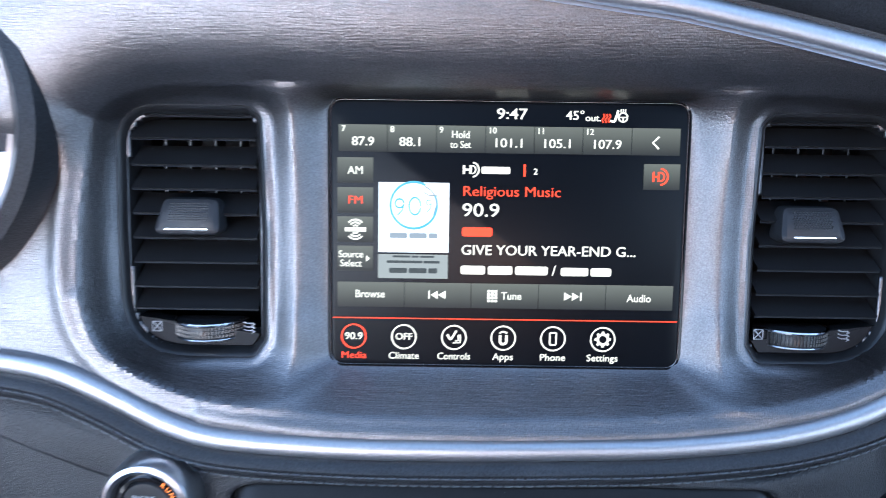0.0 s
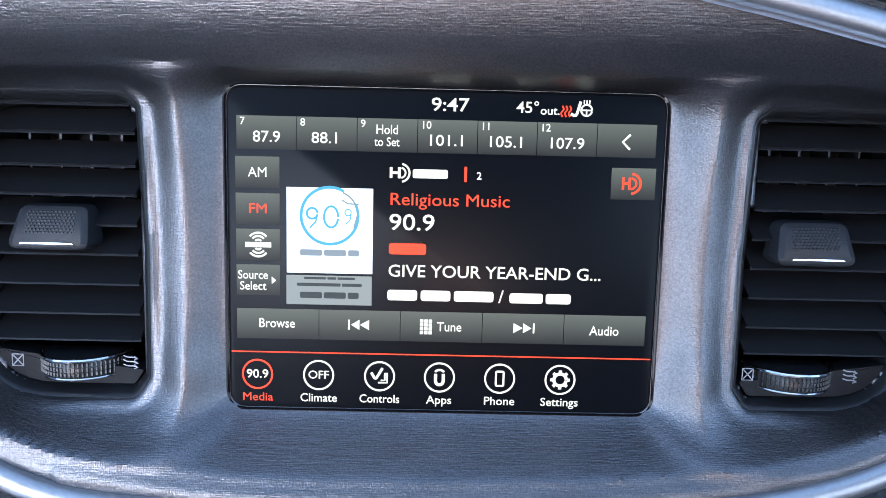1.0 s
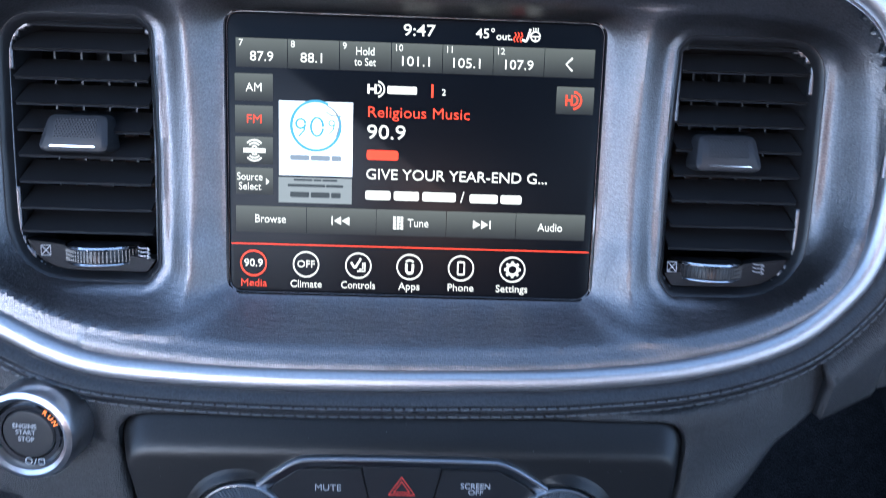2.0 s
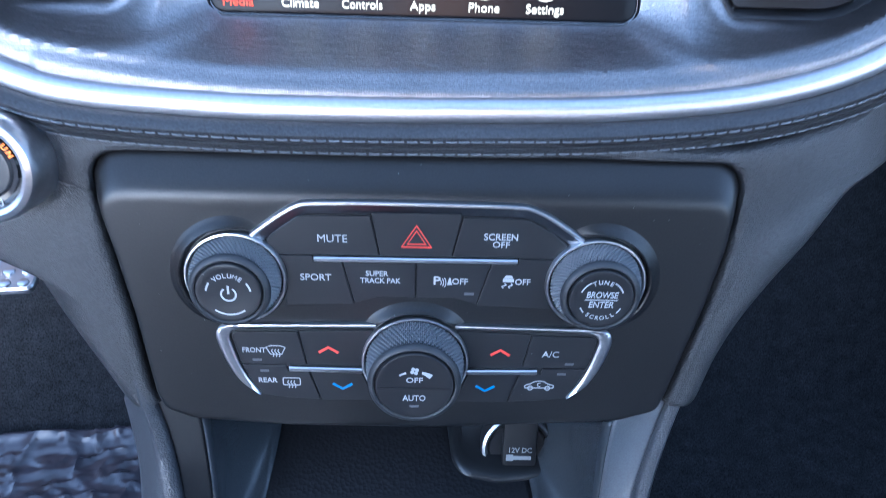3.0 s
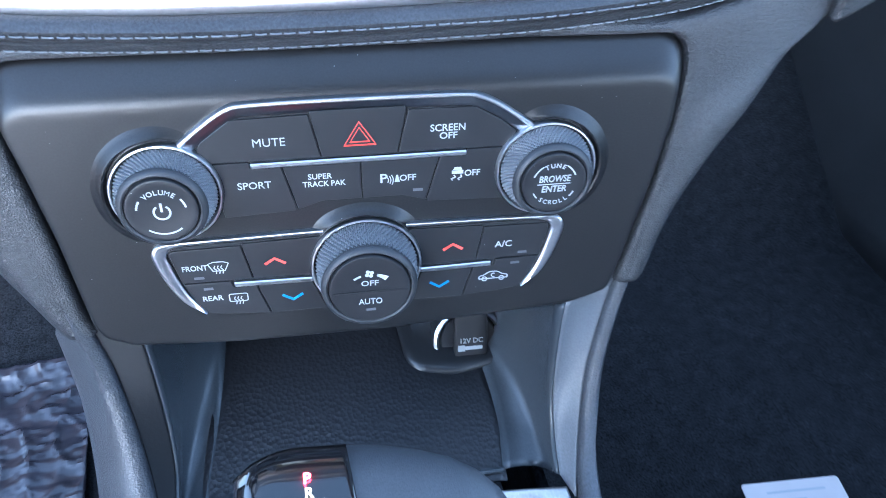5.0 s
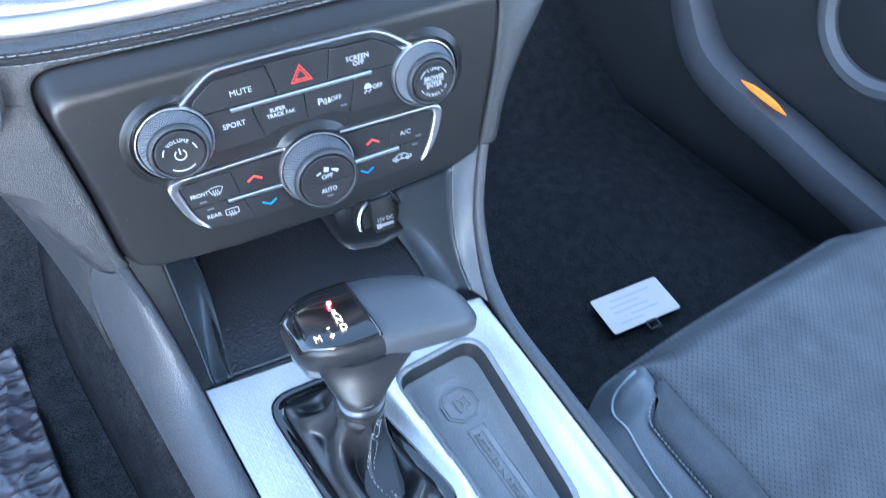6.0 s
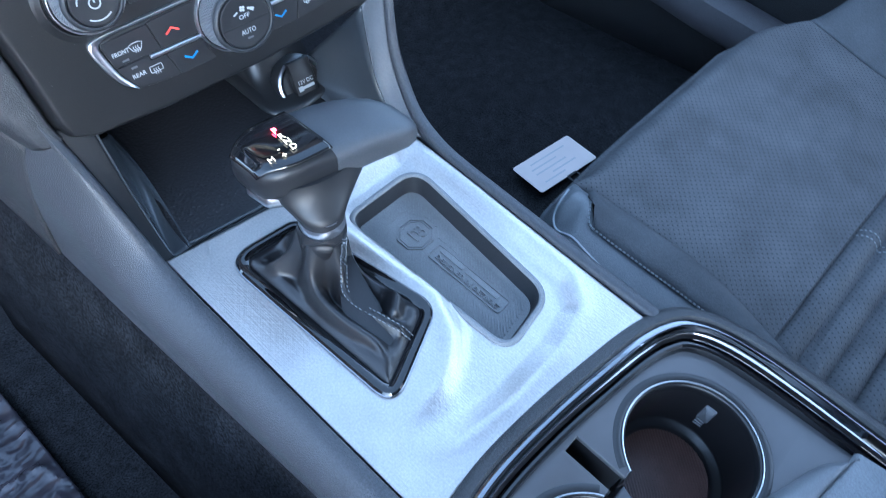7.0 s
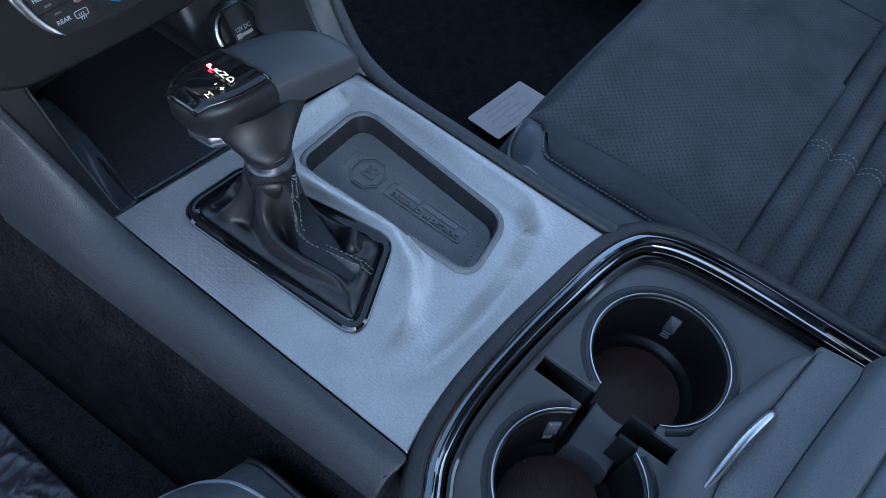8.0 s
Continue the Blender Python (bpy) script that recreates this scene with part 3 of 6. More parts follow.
LIP = [(p.x, p.y, 0) for p in offset(FACE, -1.3)]
left_lip = sorted([p for p in LIP if p[0] < 0 and -70 < p[1] < 36], key=lambda p: p[1])
top_lip = sorted([p for p in LIP if p[1] >= 36], key=lambda p: (p[0]))
right_lip = sorted([p for p in LIP if p[0] > 0 and -66 < p[1] < 36], key=lambda p: -p[1])
OUT_LEFT = curve([(-141.5, -71, -17), (-146, -62, -17), (-153, -46, -17), (-160, -31, -17), (-168, -13, -17), (-177, 7, -18), (-186, 21, -17), (-205, 29, -18), (-260, 35, -20), (-330, 38, -24)], 8)
OUT_RIGHT = curve([(207, 66, -23), (202, 58, -21), (187.5, 47.5, -17), (172.8, 26, -12), (159.5, 7, -10), (148, -15.5, -10), (140, -38.5, -10), (135.8, -60, -10), (134.2, -66, -11)], 8)
OUT_TOP = [between(ROLL_FOOT, -330 + 537 * i / 110) for i in range(111)]
OUT_TOP = [Vector((p.x, max(p.y, 66.0), min(p.z - 7.0, -16.0))) for p in OUT_TOP]
INNER = even(left_lip, 60) + even(top_lip, 150)[1:] + even(right_lip, 60)[1:]
OUTER = even(OUT_LEFT, 60) + even(OUT_TOP, 150)[1:] + even(OUT_RIGHT, 60)[1:]


def surround(a, b):
    i = round(a * 270)
    p, q = INNER[i], OUTER[i]
    lip = [(0.0, -15.0), (0.15, -9.0), (0.7, -7.1), (1.8, -6.1), (3.6, -5.6), (6.5, -5.8)]
    k = round(b * 30)
    way = Vector((q.x - p.x, q.y - p.y, 0))
    span = way.length
    way.normalize()
    upper = smooth01((q.y - 35) / 32)
    if k < len(lip):
        d, z = lip[k]
        return p.x + way.x * min(d, 0.07 * k * span), p.y + way.y * min(d, 0.07 * k * span), z - 0.4 * k * upper
    t = (k - 5) / 25
    d0 = min(6.5, 0.35 * span)
    z0 = -5.8 - 2.0 * upper
    edge = 9.0 * smooth01((t - 0.8) / 0.2) ** 3 * (1 - upper)
    swell = 2.6 * math.sin(math.pi * t) * min(1, span / 36) * (1 - upper)
    d = d0 + (span - d0) * t
    return p.x + way.x * d, p.y + way.y * d, z0 + (q.z - z0) * (t ** 1.6) + swell - edge


lower = thing("lower_dashboard", F_PANEL, "soft black vinyl lower dashboard round the control panel", "dashboard")
solid(part("panel_surround", surface(surround, 270, 30), M_VINYL, lower, "grained vinyl rolled round the panel"), 2.0, 0)
GLOVE_EDGE = curve([(196, 56.5, -21), (203, 57, -22), (228, 66, -28), (247, 73, -30), (420, 103, -40)], 10)


def glove(a, b):
    x = 202 + 254 * a
    q = between(GLOVE_EDGE, x)
    x += 10 * b * (1 - a)
    return x, q.y + 190 * b, q.z + 9 * (1 - a) * b - 6 * a + 5 * math.sin(b * math.pi) - 26 * smooth01((x - 250) / 150)


TO_SCREEN = TO_PANEL.inverted()


def roll_gap(p):
    c = TO_SCREEN @ (p * 0.001) * 1000
    return dist(EDGE, c.x, c.y)


def glove_tucked(a, b):
    p = Vector(glove(a, b))
    p.z -= 18 * smooth01((roll_gap(p) + 33) / 14)
    return p


solid(part("glove_panel", surface(glove_tucked, 150, 120, keep=lambda q: roll_gap(sum((v.co for v in q), Vector()) / 4) < -4), M_VINYL, lower), 6, -1)
part("glove_latch", stack(rect(262, 58, 300, 66, 2), [(0, -40), (0, -26), (1, -24)]), M_SATIN, lower, "small silver latch")


# ---- air vents ----
def vent(outline, side, label):
    ob = thing("air_vent", F_SCREEN, label, "air vent", "dashboard air vents")
    part("frame", band(outline, [(-2.0, -2), (-1.9, 2.0), (-1.0, 2.7), (0.0, 2.2), (0.8, 0.8), (1.6, -0.8), (2.2, -2.6), (3.0, -4), (3.4, -30)]), M_SLAT, ob, "gloss black vent frame")
    # closed near-black box; the shade deep in the vent is its colour
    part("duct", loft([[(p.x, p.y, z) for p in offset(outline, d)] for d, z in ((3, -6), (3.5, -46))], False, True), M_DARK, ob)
    x0, x1 = min(p.x for p in outline), max(p.x for p in outline)
    for v in (57.0, 45.6, 32.4, 20.5, 8.2, -4.0, -16.4, -28.9, -40.2):
        a, b = x0 + 4.2, x1 - 4.2
        while not inside(outline, a, v + 3):
            a += 0.5
        while not inside(outline, b, v + 3):
            b -= 0.5
        sec = [(0.0, -1.2), (0.9, -1.5), (1.5, -0.7), (1.2, 0.3), (10.6, -15.0), (9.6, -15.6), (0.3, -1.6)]
        bm = loft([[(x, v + s, w - 0.5) for s, w in sec] for x in (a + 0.5, a + 3, (a + b) / 2, b - 3, b - 0.5)])
        part("slat", bm, M_SLAT, ob)
    for k in range(4):
        x = x0 + 16 + k * 13
        part("rear_vane", loft([[(x + dx, y, w) for dx, w in ((-0.5, -18), (0.5, -18), (0.5, -34), (-0.5, -34))] for y in (-38, 56)]), M_SLAT, ob)
    cx = 150.5 if side > 0 else -158.5
    tab = part("slider_tab", stack(rounded([(cx - 17, -1), (cx + 17, -1), (cx + 14.5, 17), (cx - 13.5, 17)], 4.5), [(2, -8), (0, -6), (0, 5), (0.6, 7.4), (2.4, 8.6)]), M_RUBBER, ob, "rubber slider tab with ribbed pad")
    for v in tab.data.vertices:
        if v.co.z > 0.004:
            v.co.z -= max(0.0, (v.co.y - 0.002)) * 0.42
    bm = bmesh.new()
    for i in range(13):
        for j in range(8):
            x, y = cx - 9 + i * 1.5 + (j % 2) * 0.7, 6.3 + j * 1.15
            stack(rect(x - 0.5, y - 0.4, x + 0.5, y + 0.4), [(0, 8.3 - (y - 2) * 0.42), (0.2, 9.0 - (y - 2) * 0.42)], bm)
    part("grip_dots", bm, M_SLAT, tab)
    part("chrome_line", stack(rounded([(cx - 11, 1.6), (cx + 11.5, 1.6), (cx + 10, 2.6), (cx - 10, 2.6)], 0.4), [(0, 7.8), (0.2, 9.0)]), M_CHROME, tab, "thin chrome line")
    base = [p for p in offset(outline, 3.6)]
    base = [Vector((p.x, min(p.y, -43.5))) for p in base if p.y < -30]
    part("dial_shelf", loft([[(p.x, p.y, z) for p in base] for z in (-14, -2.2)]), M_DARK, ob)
    wx = 150.5 if side > 0 else -153.0
    wheel_n = 40
    rows = []
    for z, r in ((-4.6, 20), (-4.2, 22.2), (-3.2, 22.6), (3.0, 22.6), (4.0, 22.0), (4.6, 20)):
        rows.append([(wx + r * 0.82 * math.cos(math.pi * (0.02 + 0.96 * i / wheel_n)), -50.2 + z, -15.5 + r * math.sin(math.pi * (0.02 + 0.96 * i / wheel_n))) for i in range(wheel_n + 1)])
    dial = part("dial", loft(rows), M_SLAT, ob, "ribbed thumb wheel with chrome edge")
    bm = bmesh.new()
    for i in range(30):
        a = math.pi * (0.08 + 0.84 * i / 29)
        x, w = wx + 22.7 * 0.82 * math.cos(a), -15.5 + 22.7 * math.sin(a)
        for y0 in (-53.2, -51.2, -49.2):
            stack(rect(x - 0.35, y0, x + 0.35, y0 + 1.5), [(0, w - 0.5), (0, w + 0.35)], bm)
    part("ribs", bm, M_SLAT, dial)
    edge = [Vector((wx + 22.8 * 0.82 * math.cos(math.pi * (0.04 + 0.92 * i / 30)), -46.6, -15.4 + 22.8 * math.sin(math.pi * (0.04 + 0.92 * i / 30)))) for i in range(31)]
    part("chrome_edge", sweep(edge, oval(0.9, 0.9, 8), up=(0, 1, 0)), M_CHROME, dial, "chrome wheel edge")
    edge = [p + Vector((0, -8.0, -1)) for p in edge]
    part("chrome_edge", sweep(edge, oval(0.5, 0.5, 8), up=(0, 1, 0)), M_CHROME, dial, "chrome wheel edge")
    ix, ax = (130.3, 174.0) if side > 0 else (-178.0, -130.8)
    bm = stroke([(ix - 2.3, -51.5), (ix + 2.3, -51.5), (ix + 2.3, -46.5), (ix - 2.3, -46.5)], 0.5, -2.1, 0.15, close=True)
    stroke([(ix - 2.2, -51.4), (ix + 2.2, -46.6)], 0.5, -2.1, 0.15, bm)
    stroke([(ix + 2.2, -51.4), (ix - 2.2, -46.6)], 0.5, -2.1, 0.15, bm)
    part("closed_symbol", bm, M_LEGEND, ob)
    bm = bmesh.new()
    for k in range(3):
        y = -47 - 1.9 * k
        stroke(curve([(ax - 3, y + 0.8, 0), (ax - 1, y + 0.1, 0), (ax + 1, y + 0.1, 0), (ax + 3, y - 0.6, 0)], 3), 0.5, -2.1, 0.15, bm)
        stroke([(ax + 1.6, y + 0.5), (ax + 3.1, y - 0.6), (ax + 1.4, y - 1.1)], 0.4, -2.1, 0.15, bm)
    part("open_symbol", bm, M_LEGEND, ob)
    return ob


vent(VENT_L, -1, "black slatted air vent with chrome-edged dial beside the driver")
vent(VENT_R, 1, "black slatted air vent with chrome-edged dial on the passenger side")

# ---- touchscreen ----
ts = thing("touchscreen", F_SCREEN, "lit car radio touchscreen in a black glass face", "touchscreen")
part("glass", stack(GLASS, [(1.5, -6), (0, -4), (0, 0.2), (0.5, 0.8), (1.2, 1.0)]), M_GLASS, ts, "black glass face")
part("surround", band(GLASS, [(-1.6, -5), (-1.6, 0.6), (-0.9, 1.2), (-0.2, 1.0), (-0.2, -5)]), M_GLOSS, ts, "thin black surround")
Z = 1.05


def tile(x0, y0, x1, y1, mat=None, name="button"):
    return part(name, slab(rect(x0, y0, x1, y1), Z, 0.06), mat or M_TILE_E, ts)


def tile_gradient():
    nt = M_TILE_E.node_tree
    n, l = nt.nodes, nt.links
    tc = n.new("ShaderNodeTexCoord")
    sp = n.new("ShaderNodeSeparateXYZ")
    mr = n.new("ShaderNodeMapRange")
    mr.inputs["To Min"].default_value, mr.inputs["To Max"].default_value = 0.02, 0.15
    l.new(tc.outputs["Generated"], sp.inputs["Vector"])
    l.new(sp.outputs["Y"], mr.inputs["Value"])
    l.new(mr.outputs["Result"], n["Principled BSDF"].inputs["Emission Strength"])


tile_gradient()


def say(body, x, y, cap, mat=M_WHITE_E, align="CENTER", weight=0.03, parent=None, width=None):
    return lettering(body, x, y, cap, mat, parent or ts, Z + 0.1, align, weight, width=width)


say("9:47", 1.1, 60.3, 5.2, weight=0.06, width=15.1)
say("45°", 32.3, 60.0, 4.4, weight=0.04, width=9.0)
say("out.", 41.2, 59.0, 3.3, weight=0.04, width=7.6)
bm = stroke(curve([(49.5, 58, 0), (51.5, 57.5, 0), (52.5, 60, 0), (53.3, 63, 0)], 3), 1.1, Z + .1)
part("seat_symbol", bm, M_WHITE_E, ts)
bm = bmesh.new()
for k in range(3):
    stroke(curve([(46.2 + 1.5 * k, 56.8, 0), (45.6 + 1.5 * k, 58.3, 0), (46.6 + 1.5 * k, 59.8, 0), (46.0 + 1.5 * k, 61.2, 0)], 3), 0.6, Z + .1, bm=bm)
part("heat_symbol", bm, M_RED_E, ts)
bm = stroke(arc(55.8, 59.6, 2.2, 0, 350), 0.7, Z + .1)
stroke([(53.8, 59.6), (57.8, 59.6)], 0.6, Z + .1, bm=bm)
stroke([(55.8, 59.6), (55.8, 57.6)], 0.6, Z + .1, bm=bm)
for k in (-1, 0, 1):
    stroke([(55.8 + k * 1.1, 62.0), (55.8 + k * 1.1, 63.6)], 0.5, Z + .1, bm=bm)
part("steering_symbol", bm, M_WHITE_E, ts)
cols = [-84.5, -60.2, -36.0, -11.7, 12.4, 36.4, 60.6, 84.7]
for a, b in zip(cols, cols[1:]):
    tile(a + 0.15, 41.2, b - 0.15, 54.5)
for body, x in (("7", -82), ("8", -57.8), ("9", -33.6), ("10", -8.3), ("11", 15.7), ("12", 39.7)):
    say(body, x, 52.2, 3.0, weight=0.02)
for body, x, wd in (("87.9", -72.3, 10.9), ("88.1", -48.6, 10.2), ("101.1", -0.1, 13.2), ("105.1", 23.9, 12.9), ("107.9", 48.2, 13.5)):
    say(body, x, 46.1, 4.4, width=wd)
say("Hold", -24, 50.0, 3.7, width=8.6)
say("to Set", -24, 45.1, 3.5, width=10.2)
part("arrow_symbol", stroke([(74, 50.4), (71, 47.4), (74, 44.4)], 0.9, Z + .1), M_WHITE_E, ts)
for y0, y1 in ((25.6, 38.3), (10.6, 23.5), (-4.0, 8.9), (-18.5, -5.8)):
    tile(-85, y0, -67.2, y1)
say("AM", -76, 31.8, 4.0, width=7.5)
say("FM", -76, 17.1, 4.0, M_RED_E, width=6.9)
bm = bmesh.new()
for r in (1.5, 3.0, 4.4):
    stroke(arc(-76, 3.0, r, 40, 140), 0.8, Z + .1, bm=bm)
    stroke(arc(-76, 2.0, r, 220, 320), 0.8, Z + .1, bm=bm)
slab(rect(-81.3, 1.4, -70.7, 3.5), Z + .1, bm=bm)
part("radio_mark", bm, M_WHITE_E, ts)
say("Source", -78.3, -10.2, 3.5, width=12.2)
say("Select", -78.3, -14.8, 3.5, width=10.8)
part("arrow_symbol", slab([Vector(p) for p in ((-70.6, -13.8), (-68.8, -12.2), (-70.6, -10.6))], Z + .1), M_WHITE_E, ts)
art = part("album_picture", slab(rect(-64.4, -8.8, -29.3, 26.3), Z, 0.08), M_ART_E, ts, "pale album picture with a blue ring")
bm = stroke(arc(-46.9, 14.9, 11.6, 60, 385, 40), 1.2, Z + .1)
part("ring_mark", bm, M_TEAL_E, art)
bm = stroke(arc(-54, 15.8, 2.2, 0, 350), 0.9, Z + .1)
stroke([(-51.9, 15.5), (-52.5, 12.5), (-55, 9.8)], 0.7, Z + .1, bm=bm)
stroke([(p.x, 14.5 + (p.y - 14.5) * 1.5, 0) for p in arc(-46.3, 14.5, 2.9, 0, 350)], 0.9, Z + .1, bm=bm)
stroke(arc(-39.4, 16.4, 1.3, 0, 350), 0.5, Z + .1, bm=bm)
stroke(curve([(-38.2, 16, 0), (-38.6, 13.5, 0), (-40.5, 11.5, 0)], 3), 0.5, Z + .1, bm=bm)
part("numeral_mark", bm, M_TEAL_E, art)
bm = stroke(curve([(-41.5, 24.5, 0), (-38, 22, 0), (-35.5, 17, 0), (-37, 10, 0)], 4), 0.7, Z + .1)
stroke([(-42, 21.5), (-39.5, 20), (-35, 19.8)], 0.6, Z + .1, bm=bm)
part("swirl_mark", bm, M_GREY_E, art)


def bars(x0, x1, y, h, words, mat, parent, name="printed_bar"):
    bm = bmesh.new()
    total = sum(words) + 0.35 * (len(words) - 1)
    x = x0
    for wd in words:
        w = wd / total * (x1 - x0)
        slab(rect(x, y - h / 2, x + w, y + h / 2, h * 0.25, 2), Z + 0.1, bm=bm)
        x += w + 0.35 / total * (x1 - x0)
    return part(name, bm, mat, parent)


bars(-59, -34.8, -0.3, 2.6, (4, 4, 2), M_GREY_E, art)
say("ENCOURAGING MUSIC", -46.9, -4.5, 1.7, M_PALE_E, weight=0.0, parent=art, width=26.6)
say("WORDS OF HOPE", -46.9, -7.4, 1.6, M_PALE_E, weight=0.0, parent=art, width=21)
ref = part("album_reflection", slab(rect(-64.6, -22.0, -29.5, -9.8), Z, 0.06), M_ART2_E, ts, "faded mirror of the album picture")
bars(-59, -34.8, -18.0, 2.6, (4, 4, 2), M_DIM_E, ref)
bars(-60.2, -33.6, -13.6, 1.3, (11, 5), M_DIM_E, ref)
bars(-57.3, -36.4, -10.9, 1.0, (5, 2, 4), M_DIM_E, ref)
bm = slab(rect(-22.7, 30.8, -21.6, 35.2), Z + .1)
slab(rect(-19.4, 30.8, -18.3, 35.2), Z + .1, bm=bm)
slab(rect(-22, 32.5, -19, 33.5), Z + .1, bm=bm)
stroke(arc(-18.3, 33, 2.0, -80, 80), 0.7, Z + .1, bm=bm)
stroke(arc(-18.3, 33, 3.6, -80, 80), 0.8, Z + .1, bm=bm)
slab(rect(-13.4, 31.0, 0.8, 34.6, 0.9), Z + .1, bm=bm)
part("radio_mark", bm, M_WHITE_E, ts)
say("1", 8.0, 32.6, 6.0, M_RED_E, weight=0.12)
say("2", 13.5, 32.3, 3.0, weight=0.05)
say("Religious Music", -22.8, 22.1, 5.0, M_RED_E, "LEFT", 0.05, width=48.4)
say("90.9", -22.9, 12.6, 6.6, align="LEFT", weight=0.06, width=18.4)
bars(-22.6, -7.4, 2.0, 4.6, (4,), M_RED_E, ts)
say("GIVE YOUR YEAR-END G...", -23.0, -7.4, 5.0, align="LEFT", weight=0.05, width=87.5)
bars(-23.0, 20.9, -17.3, 4.4, (3, 3, 4), M_WHITE_E, ts)
say("/", 24.0, -17.4, 5.2, weight=0.04)
bars(27.5, 52.9, -17.6, 4.2, (4, 3), M_WHITE_E, ts)
tile(67.2, 24.2, 85.2, 37.0)
bm = slab(rect(71.6, 28.2, 72.5, 33.2), Z + .1)
slab(rect(74.2, 28.2, 75.1, 33.2), Z + .1, bm=bm)
slab(rect(72, 30.3, 75, 31.2), Z + .1, bm=bm)
stroke(arc(75.2, 30.7, 2.2, -85, 85), 0.8, Z + .1, bm=bm)
stroke(arc(75.2, 30.7, 4.0, -85, 85), 0.9, Z + .1, bm=bm)
part("radio_mark", bm, M_RED_E, ts)
cols = [-85.2, -51.2, -17.5, 16.6, 50.6, 84.7]
for a, b in zip(cols, cols[1:]):
    tile(a + 0.15, -36.8, b - 0.15, -24.1)
say("Browse", -68.6, -30.3, 3.9, width=14.7)
say("Audio", 67.5, -30.9, 3.9, width=12.2)
say("Tune", 2.9, -30.5, 3.9, width=10.2)
for sx, cx in ((1, -34.6), (-1, 33.8)):
    bm = slab([Vector((cx + sx * x, -30.2 + y)) for x, y in ((-3.3, 0), (0.2, 2.1), (0.2, -2.1))], Z + .1)
    slab([Vector((cx + sx * x, -30.2 + y)) for x, y in ((0.4, 0), (4.2, 2.1), (4.2, -2.1))], Z + .1, bm=bm)
    slab(rect(cx - sx * 4.2 - 0.3, -32.3, cx - sx * 4.2 + 0.4, -28.1), Z + .1, bm=bm)
    part("skip_symbol", bm, M_WHITE_E, ts)
bm = bmesh.new()
for i in range(3):
    for j in range(4):
        slab(rect(-9.3 + i * 1.8, -33.6 + j * 1.65, -7.9 + i * 1.8, -32.3 + j * 1.65), Z + .1, bm=bm)
part("keypad_symbol", bm, M_WHITE_E, ts)
part("red_line", slab(rect(-87.5, -42.75, 87.5, -42.25), Z, 0.08), M_RED_E, ts)
for k, (body, x, wd) in enumerate((("Media", -76.8, 12.5), ("Climate", -51.3, 15.3), ("Controls", -25.8, 16.7), ("Apps", -0.7, 10.6), ("Phone", 24.6, 12.8), ("Settings", 50.0, 15.8))):
    ring = part("icon_ring", band(circle(x, -52.1, 6.5, 40), [(0, Z), (0, Z + .15), (0.75, Z + .15), (0.75, Z)]), M_RED_E if k == 0 else M_WHITE_E, ts)
    say(body, x, -62.0, 3.5, M_RED_E if k == 0 else M_WHITE_E, width=wd)
    if k == 0:
        say("90.9", x, -52.1, 3.6, weight=0.06, width=9.0)
    elif k == 1:
        say("OFF", x, -52.1, 3.4, weight=0.05, width=8.6)
    elif k == 2:
        bm = stroke(curve([(x - 3.5, -50.5, 0), (x - 1.8, -53, 0), (x - 0.5, -51.5, 0), (x + 1.2, -48.5, 0)], 4), 1.1, Z + .1)
        for j in range(2):
            stroke([(x + 0.5 - j, -54.8 - j * 1.0 + 1), (x + 2.2 + j, -54.8 - j + 1), (x + 2.2 + j, -50.6)], 0.7, Z + .1, bm=bm)
        part("seat_symbol", bm, M_WHITE_E, ring)
    elif k == 3:
        bm = stroke(curve([(x - 1.6, -50.5, 0), (x - 1.5, -54.2, 0), (x, -55.2, 0), (x + 1.5, -54.2, 0), (x + 1.6, -50.5, 0)], 4), 1.3, Z + .1)
        stroke(arc(x, -51.2, 2.4, 40, 140), 0.9, Z + .1, bm=bm)
        part("app_symbol", bm, M_WHITE_E, ring)
    elif k == 4:
        part("phone_symbol", stroke(rounded([(x - 1.6, -55.2), (x + 1.6, -55.2), (x + 1.6, -49), (x - 1.6, -49)], 0.6), 0.8, Z + .1, close=True), M_WHITE_E, ring)
    else:
        bm = stroke(arc(x, -52.1, 2.6, 0, 352, 24), 1.3, Z + .1)
        for j in range(8):
            a = radians(45 * j)
            stroke([(x + 2.8 * math.cos(a), -52.1 + 2.8 * math.sin(a)), (x + 4.1 * math.cos(a), -52.1 + 4.1 * math.sin(a))], 1.3, Z + .1, bm=bm)
        part("gear_symbol", bm, M_WHITE_E, ring)


# ---- climate and radio control panel ----
cp = thing("control_panel", F_PANEL, "satin black climate and radio control panel with three knobs", "control panel")


def face_loop(inset, drop, z):
    return [(p.x, p.y - drop * smooth01((p.y + 5) / 55), z) for p in offset(FACE, inset)]


BEVEL = [(0.2, 0, -18), (0, 0, -11.5), (0.3, 0, -10.2), (0.8, 0.6, -9.1), (1.4, 1.9, -7.7), (2.0, 3.4, -6.2), (2.6, 4.9, -4.7), (3.2, 6.3, -3.35), (3.8, 7.5, -2.2), (4.4, 8.5, -1.3), (5.0, 9.4, -0.65), (5.7, 10.2, -0.25), (6.5, 11.0, -0.06), (7.4, 11.8, 0), (8.4, 12.6, 0)]
part("faceplate", loft([face_loop(*row) for row in BEVEL], True, True), M_PANEL, cp)
part("gap_line", band(FACE, [(-1.3, -20), (-1.3, -15), (0.3, -15), (0.3, -20)]), M_DARK, cp)


def button(pts, label="", h=1.0, r=0.5):
    return part("button", stack(rounded(pts, r, 3), [(0, -0.5), (0, h - 0.3), (0.12, h - 0.08), (0.3, h)]), M_BUTTON, cp, label, smooth=False)


